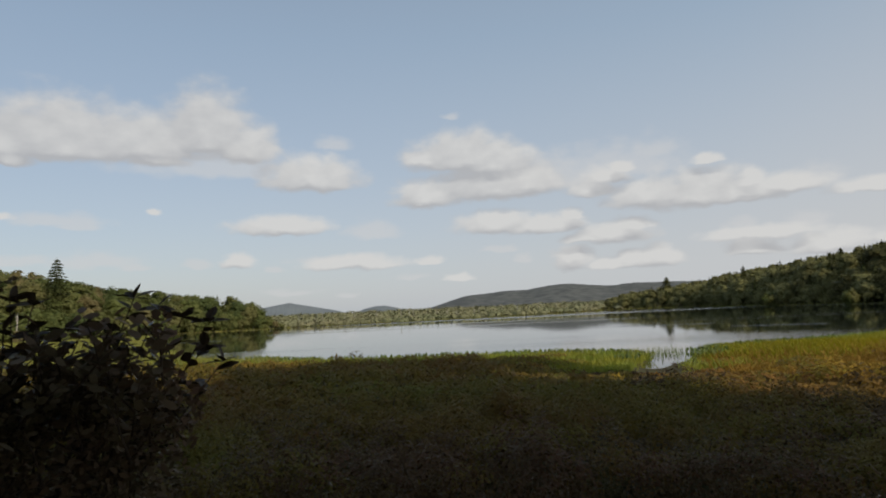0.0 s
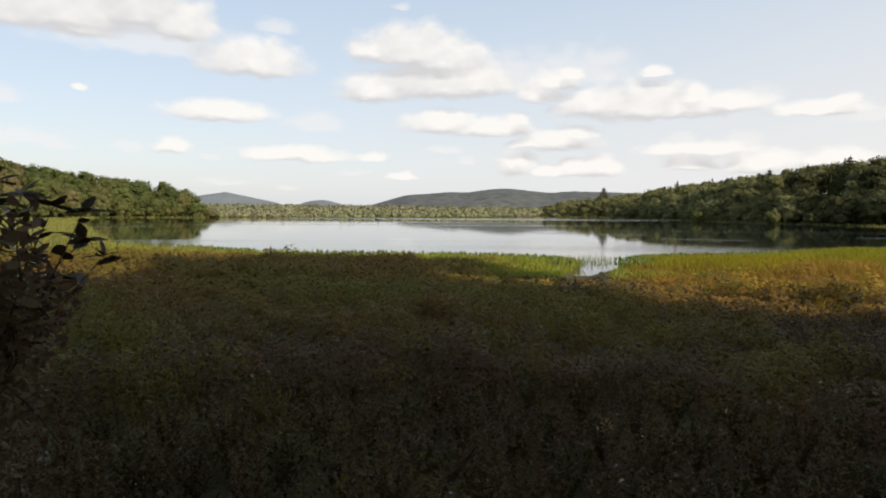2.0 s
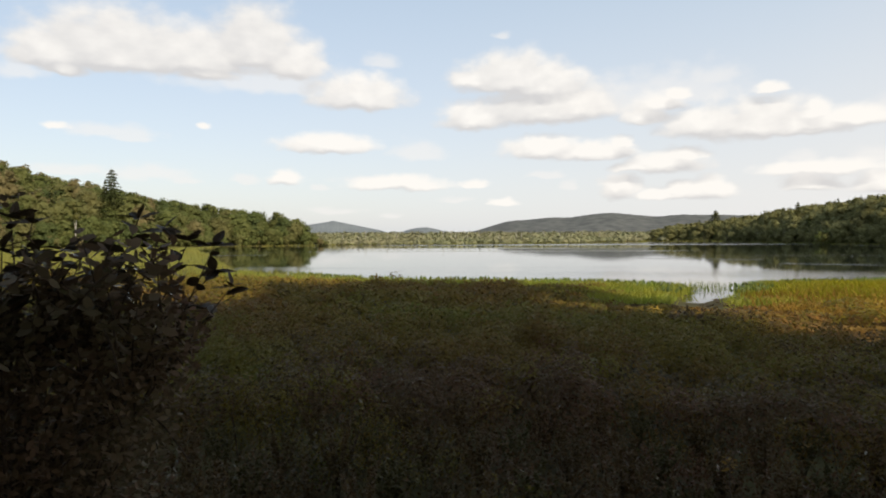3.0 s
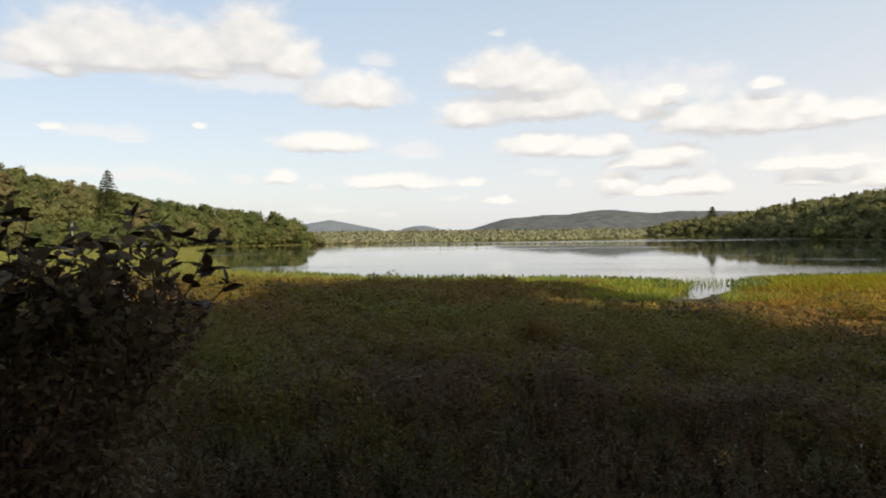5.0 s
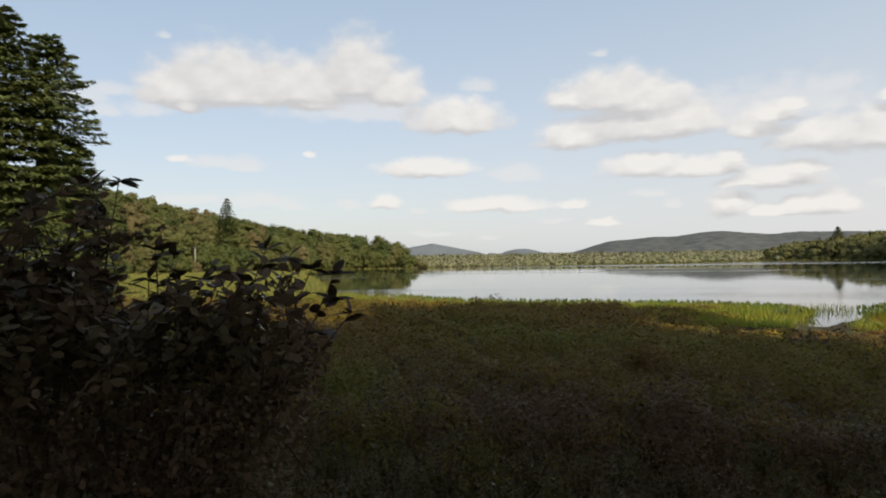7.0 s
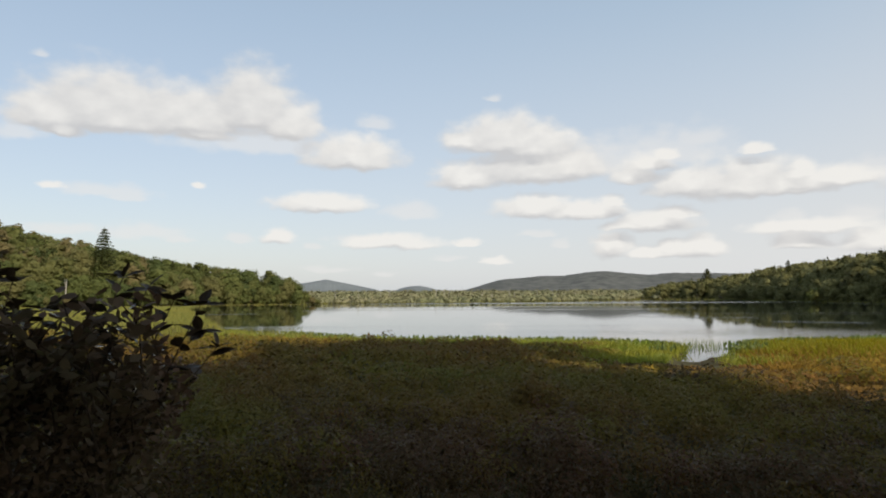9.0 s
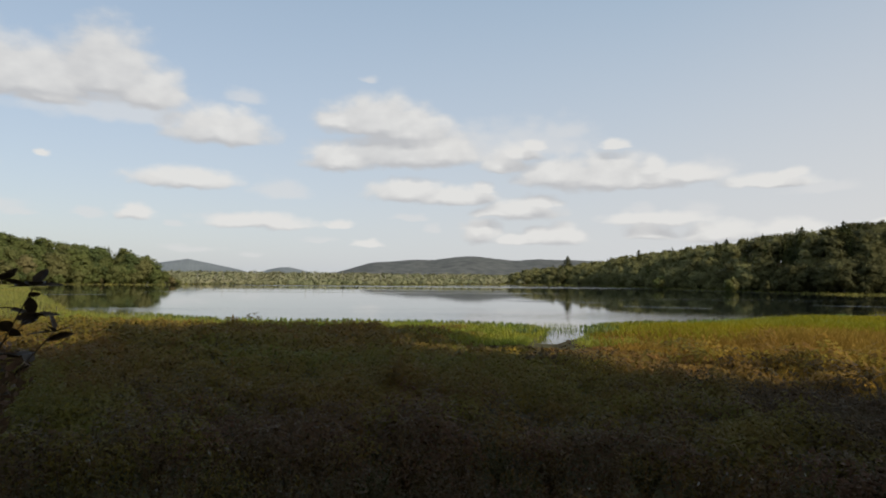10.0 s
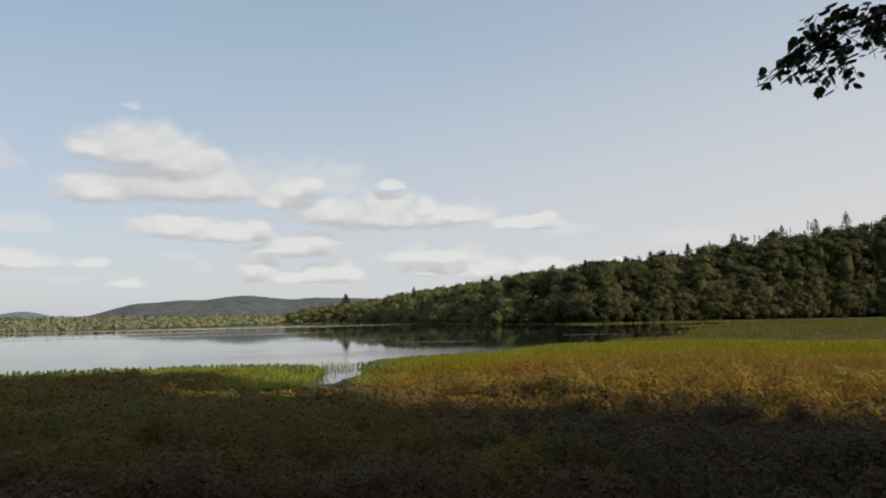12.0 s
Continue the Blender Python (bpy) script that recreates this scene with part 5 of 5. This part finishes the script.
def near_shrub():
    """A many-stemmed shrub: stems, twigs, and oval leaves in whorls at the twig ends."""
    r = random.Random(4)
    root = Vector((-1.85, 2.15, float(land(-1.85, 2.15)) - 0.03))
    shrub = new("shrub")
    shrub.location = root
    tips = [Vector(p) for p in ((-1.23, 2.30, 3.46), (-1.16, 2.33, 3.42), (-1.08, 2.37, 3.38), (-1.0, 2.41, 3.36), (-0.98, 2.52, 3.20), (-1.03, 2.48, 3.26), (-1.45, 2.05, 3.44),
                                (-1.84, 2.27, 3.74), (-1.95, 2.24, 3.72), (-1.56, 2.10, 3.46), (-1.45, 2.08, 3.34), (-1.62, 1.85, 3.36), (-1.72, 1.66, 3.34), (-1.14, 2.42, 3.08),
                                (-1.24, 2.36, 2.86), (-1.34, 2.16, 3.36), (-1.26, 2.22, 3.28), (-2.05, 2.1, 3.62), (-2.2, 1.9, 3.55), (-1.98, 2.35, 3.60),
                                (-1.90, 2.20, 3.58), (-2.0, 2.0, 3.6), (-2.12, 2.12, 3.64), (-1.86, 2.14, 3.46), (-2.3, 1.75, 3.55), (-1.92, 1.82, 3.45), (-1.50, 1.98, 3.36), (-1.40, 2.14, 3.35))]
    stems = []
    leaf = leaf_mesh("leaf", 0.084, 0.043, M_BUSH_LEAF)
    spots = []
    for k in range(9):
        a = k * 0.7
        stems.append(Vector((math.cos(a) * 0.16 * (1 + k % 3), math.sin(a) * 0.14 * (1 + k % 2), 0)))
    for k, tip in enumerate(tips):
        foot = stems[k % 9]
        end = tip - root
        mid = foot.lerp(end, 0.55) + Vector((r.uniform(-0.1, 0.1), r.uniform(-0.1, 0.1), 0.22))
        bm = bmesh.new()
        pts = []
        for s in range(9):
            t = s / 8
            pts.append((foot * (1 - t) ** 2 + mid * 2 * t * (1 - t) + end * t * t))
        tube(bm, pts, [0.012 * (1 - 0.85 * s / 8) for s in range(9)], 6)
        stem = part("stem", bm, M_TWIG, shrub)
        if k == 7:
            tallest = stem
        # leaves along the last part of the stem
        for s in range(11):
            t = 0.74 + 0.26 * s / 10
            p = foot * (1 - t) ** 2 + mid * 2 * t * (1 - t) + end * t * t
            ahead = (end - mid).normalized()
            a = s * 2.4 + k
            if k == 7 and s > 4:
                continue
            out = Vector((math.cos(a), math.sin(a), r.uniform(-0.2, 0.5)))
            spots.append((stem, p, (out + ahead * (0.15 + 0.9 * (s > 9))).normalized(), Vector((r.uniform(-0.6, 0.6), r.uniform(-0.6, 0.6), 1)), r.uniform(0.7, 1.2)))
        # a loose rosette at the tip
        for s in range(5):
            a = s * 1.257 + k * 0.9
            spots.append((stem, end, Vector((math.cos(a), math.sin(a), r.uniform(-0.25, 0.45))), Vector((r.uniform(-0.5, 0.5), r.uniform(-0.5, 0.5), 1)), r.uniform(0.75, 1.1)))
    # a side spray of three leaves on the tallest stem
    for dx, dz, sc in ((1.0, 0.05, 1.1), (1.0, -0.25, 0.95)):
        spots.append((tallest, tips[7] - root, Vector((dx, dx * 0.5, dz)), Vector((0.2, -0.4, 1)), sc))
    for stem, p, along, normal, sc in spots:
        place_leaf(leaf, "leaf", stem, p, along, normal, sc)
    # leafy side twigs: each leans out from its stem and carries alternate leaves to its tip
    rng = np.random.default_rng(14)
    base = np.array(tuple(root))
    starts, ends = [], []
    for k, tip in enumerate(tips):
        foot, end = np.array(tuple(stems[k % 9])), np.array(tuple(tip - root))
        for t in rng.uniform(0.30, 0.90, 10):
            p = foot + (end - foot) * t + [0, 0, 0.10 * math.sin(math.pi * t)]
            a = rng.uniform(0, 6.28)
            starts.append(p)
            ends.append(p + np.array([math.cos(a), math.sin(a), rng.uniform(0.0, 0.9)]) * rng.uniform(0.10, 0.24))
    for count, az0, az1, near, far, low, high in ((120, -50, -25.5, 2.2, 2.7, 3.14, 3.41), (65, -48.0, -40.4, 2.5, 3.1, 3.32, 3.72), (30, -60, -46, 2.4, 3.0, 3.3, 3.5), (170, -60, -25.0, 2.35, 2.8, 2.2, 3.18)):
        a, dist = np.radians(rng.uniform(az0, az1, count)), rng.uniform(near, far, count)
        z = low + (high - low) * rng.random(count) ** (2.4 if low > 3 else 0.8)
        a = a - np.radians(6.0) * np.maximum(3.1 - z, 0)
        e = np.stack([dist * np.sin(a), dist * np.cos(a), z], 1) - base
        lean = rng.normal(size=(count, 3)) * [0.10, 0.10, 0.0] - [0.04, 0.0, 0.17]
        starts += list(e + lean)
        ends += list(e)
    starts, ends = np.array(starts), np.array(ends)
    bm = bmesh.new()
    for p, e in zip(starts, ends):
        tube(bm, [p, (p + e) / 2 + [0, 0, 0.02], e], [0.004, 0.003, 0.0012], 4)
    twigs = part("brushwood", bm, M_TWIG, shrub)
    twigs["kind"] = "stuff"
    each = 17
    along = unit(ends - starts)
    t = np.tile(np.linspace(0.12, 1.0, each), len(ends))
    run = np.repeat(along, each, 0)
    n = len(t)
    swirl = np.tile(np.arange(each) * 2.4, len(ends)) + np.repeat(rng.uniform(0, 6.28, len(ends)), each)
    out = unit(np.stack([np.cos(swirl), np.sin(swirl), rng.uniform(-0.45, 0.45, n)], 1) + run * (0.15 + 0.9 * (t > 0.95))[:, None])
    size = rng.uniform(0.040, 0.066, n) * np.where(np.repeat(ends[:, 2], each) + base[2] > 3.15, 1.0, 0.60)
    c = np.repeat(starts, each, 0) + np.repeat(ends - starts, each, 0) * t[:, None] + out * (size * 0.55)[:, None]
    nn = unit(np.stack([-np.cos(swirl) * 0.3, -np.sin(swirl) * 0.3, np.full(n, 0.8)], 1) + rng.normal(size=(n, 3)) * 0.45)
    shiny = rng.random(n) < 0.15
    gloss = soup("greenery", ovals(c[shiny], nn[shiny], size[shiny] * 0.58, 0.50, out[shiny], rng), M_GLINT, np.zeros(shiny.sum()))
    gloss.parent = shrub
    gloss["kind"] = "stuff"
    leafy = soup("greenery", ovals(c[~shiny], nn[~shiny], size[~shiny], 0.50, out[~shiny], rng), M_BUSH)
    leafy.parent = shrub
    leafy["kind"] = "stuff"
    # the close-grown inside of the bush
    m = 22000
    u, dist = rng.random(m) ** 0.8, rng.uniform(2.35, 3.0, m)
    a = np.radians(-61 + (30 + 8.5 * u) * rng.random(m) ** 1.15)
    crest = 3.17 + 0.05 * np.sin(np.degrees(a) * 0.9) + 0.16 * smooth(-39.8, -41.2, np.degrees(a)) * smooth(-47.5, -45.0, np.degrees(a)) + 0.2 * smooth(-45, -48, np.degrees(a))
    z = 1.9 + (crest - 1.9) * u
    c = np.stack([dist * np.sin(a), dist * np.cos(a), z], 1) - base
    nn = unit(rng.normal(size=(m, 3)) * 0.8 + [0, 0, 0.8])
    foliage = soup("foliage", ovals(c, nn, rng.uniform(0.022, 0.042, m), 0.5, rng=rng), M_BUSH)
    foliage.parent = shrub
    foliage["kind"] = "stuff"
    return tagged(shrub, "dark leafy shrub with oval leaves, in shade on the bank", "shrub")


near_shrub()
golden_sapling()


# ---- the overhanging maple and the trees behind ----
def maple():
    """A maple on the bank: trunk, a long low limb with twigs and lobed leaves, and a broad crown."""
    r = random.Random(8)
    tx, ty = 7.4, -3.4
    tz = float(land(tx, ty)) - 0.1
    tree = new("maple_tree")
    tree.location = (tx, ty, tz)
    o = Vector((tx, ty, tz))
    bm = bmesh.new()
    tube(bm, [(0, 0, 0), (0.05, 0, 2), (0, 0.1, 5), (0.2, 0, 9), (0.1, 0.2, 14)], [0.34, 0.26, 0.22, 0.15, 0.04], 10)
    part("trunk", bm, M_BARK, tree)
    limb = [Vector(p) - o for p in ((7.3, -3.3, 5.6), (5.9, -1.6, 5.75), (4.6, 0.2, 5.45), (3.46, 1.70, 4.88), (3.26, 1.76, 4.78), (3.10, 1.83, 4.71), (3.01, 1.88, 4.65), (2.94, 1.94, 4.58), (2.86, 2.01, 4.51))]
    bm = bmesh.new()
    tube(bm, limb, [0.085, 0.06, 0.035, 0.014, 0.009, 0.007, 0.005, 0.003, 0.0015], 7)
    part("limb", bm, M_BARK, tree)
    lobes = ((0, 1.0), (12, 0.74), (24, 0.72), (40, 0.86), (54, 0.62), (74, 0.66), (98, 0.66), (125, 0.46), (165, 0.36), (195, 0.36), (235, 0.46), (262, 0.66), (286, 0.66), (306, 0.62), (320, 0.86), (336, 0.72), (348, 0.74))
    leaf = leaf_mesh("leaf", 0.046, 0.031, M_MAPLE, lobes)
    ends = [Vector(p) - o for p in ((2.91, 2.06, 4.52), (2.95, 2.03, 4.54), (2.88, 1.92, 4.48), (2.92, 1.91, 4.53), (3.07, 1.94, 4.62), (3.04, 1.94, 4.70), (3.07, 1.91, 4.74), (3.06, 1.86, 4.81), (3.19, 1.82, 4.85), (3.22, 1.80, 4.84), (3.14, 1.85, 4.79), (3.04, 1.84, 4.74), (3.14, 1.82, 4.68), (3.18, 1.79, 4.72), (3.27, 1.79, 4.68), (3.35, 1.78, 4.76), (3.23, 1.85, 4.65), (3.27, 1.76, 4.77), (3.30, 1.71, 4.79), (3.31, 1.68, 4.68), (3.25, 1.68, 4.60), (3.30, 1.64, 4.58), (3.39, 1.66, 4.72), (3.40, 1.62, 4.77), (3.39, 1.64, 4.65), (3.36, 1.75, 4.86), (3.37, 1.68, 4.84), (3.43, 1.64, 4.88), (3.25, 1.72, 4.58), (3.06, 1.81, 4.52), (3.05, 1.87, 4.47), (3.06, 1.83, 4.45), (3.14, 1.84, 4.46), (3.26, 1.85, 4.51), (3.20, 1.83, 4.53), (3.18, 1.76, 4.49), (3.26, 1.83, 4.48), (3.49, 1.64, 4.71), (3.50, 1.62, 4.85), (3.17, 1.89, 4.67))]
    for k, e in enumerate(ends):
        start = min(limb, key=lambda p: (p - e).length + (0.6 if (p - e).length < 0.12 else 0))
        mid = start.lerp(e, 0.5) + Vector((0, 0, 0.03))
        bm = bmesh.new()
        tube(bm, [start, mid, e], [0.0035, 0.0025, 0.0012], 5)
        twig = part("twig", bm, M_TWIG, tree)
        for s in range(9):
            t = 0.42 + 0.58 * s / 8
            p = start.lerp(mid, t * 2) if t < 0.5 else mid.lerp(e, t * 2 - 1)
            p = p + Vector((r.gauss(0, 0.028), r.gauss(0, 0.028), r.gauss(0.012, 0.018)))
            a = r.uniform(0, 6.28)
            along = Vector((math.cos(a) * 0.8, math.sin(a) * 0.8, r.uniform(-1.1, -0.1))) + Vector((-0.5, 0.35, 0))
            place_leaf(leaf, "leaf", twig, p, along, Vector((r.uniform(-0.7, 0.7), r.uniform(-0.7, 0.7), 1)), r.uniform(0.65, 1.15))
    rng = np.random.default_rng(15)
    crown = soup("crown", lump_crown(rng, np.array([1.2, -2.0, 2.5]), 14, 5.2, 3800, 0.34, 0.25), M_MAPLE)
    crown.parent = tree
    return tagged(tree, "maple with a low limb of dark lobed leaves overhanging the bank", "tree")


maple()

# tall trees out of view on the bank behind, lower ones to the right: their shade lies over the near bog
def bank_tree(height, radius, seed, low=0.10):
    rng = np.random.default_rng(seed)
    tree = new("pine_tree")
    bm = bmesh.new()
    k = 0.012 * height
    tube(bm, [(0, 0, 0), (0.1, 0, height * 0.3), (0, 0.1, height * 0.7), (0, 0, height * 0.95)], [k * 1.3, k, k * 0.5, 0.03], 9)
    part("trunk", bm, M_BARK, tree)
    crown = soup("crown", lump_crown(rng, np.zeros(3), height, radius, 5500, 1.25, low), M_NEEDLE)
    crown.parent = tree
    return tagged(tree, "tall old pine out of view on the bank, shading the bog", "tree", "trees on the bank")


made = {}
rr = random.Random(17)
# heights and places of these unseen trees are set to shape the shade
row = [(x, -8 - (k % 2) * 1.2, 33 if x < 10 else 29.0, 5.0) for k, x in enumerate(np.arange(-44, 25, 5.2))] + [(x, -15, 33, 5.0) for x in np.arange(-40, 25, 7.0)]
# the high-crowned pine is added only to shape the edge of the shade
row += [(27.6, -8, 38.5, 4.8), (36.6, -8, 38.6, 5.4), (39.2, -8, 14, 3.0), (43.6, -8, 11.5, 3.0), (48, -8, 10, 3.2), (54, -8, 10, 3.2), (61, -8, 11, 3.4), (33, -15, 21, 4), (40, -15, 17, 4), (47, -15, 14, 4)]
for x, y, h, rad in row:
    key = "high_crowned" if x == 36.6 else "tall" if h > 25 else "low"
    x = float(x)
    z = float(land(x, y)) - 0.15
    base_h, base_r, crown_low = {"tall": (33, 5.0, 0.10), "low": (16, 3.3, 0.10), "high_crowned": (38.5, 4.6, 0.70)}[key]
    if key not in made:
        made[key] = tree = bank_tree(base_h, base_r, {"tall": 61, "low": 62, "high_crowned": 63}[key], crown_low)
        tree.location = (x, y, z)
    else:
        tree = copy_thing(made[key], pose(x, y, z, 0, 0, rr.uniform(0, 360)))
    tree.scale = (rad / base_r, rad / base_r, (h - z) / base_h)
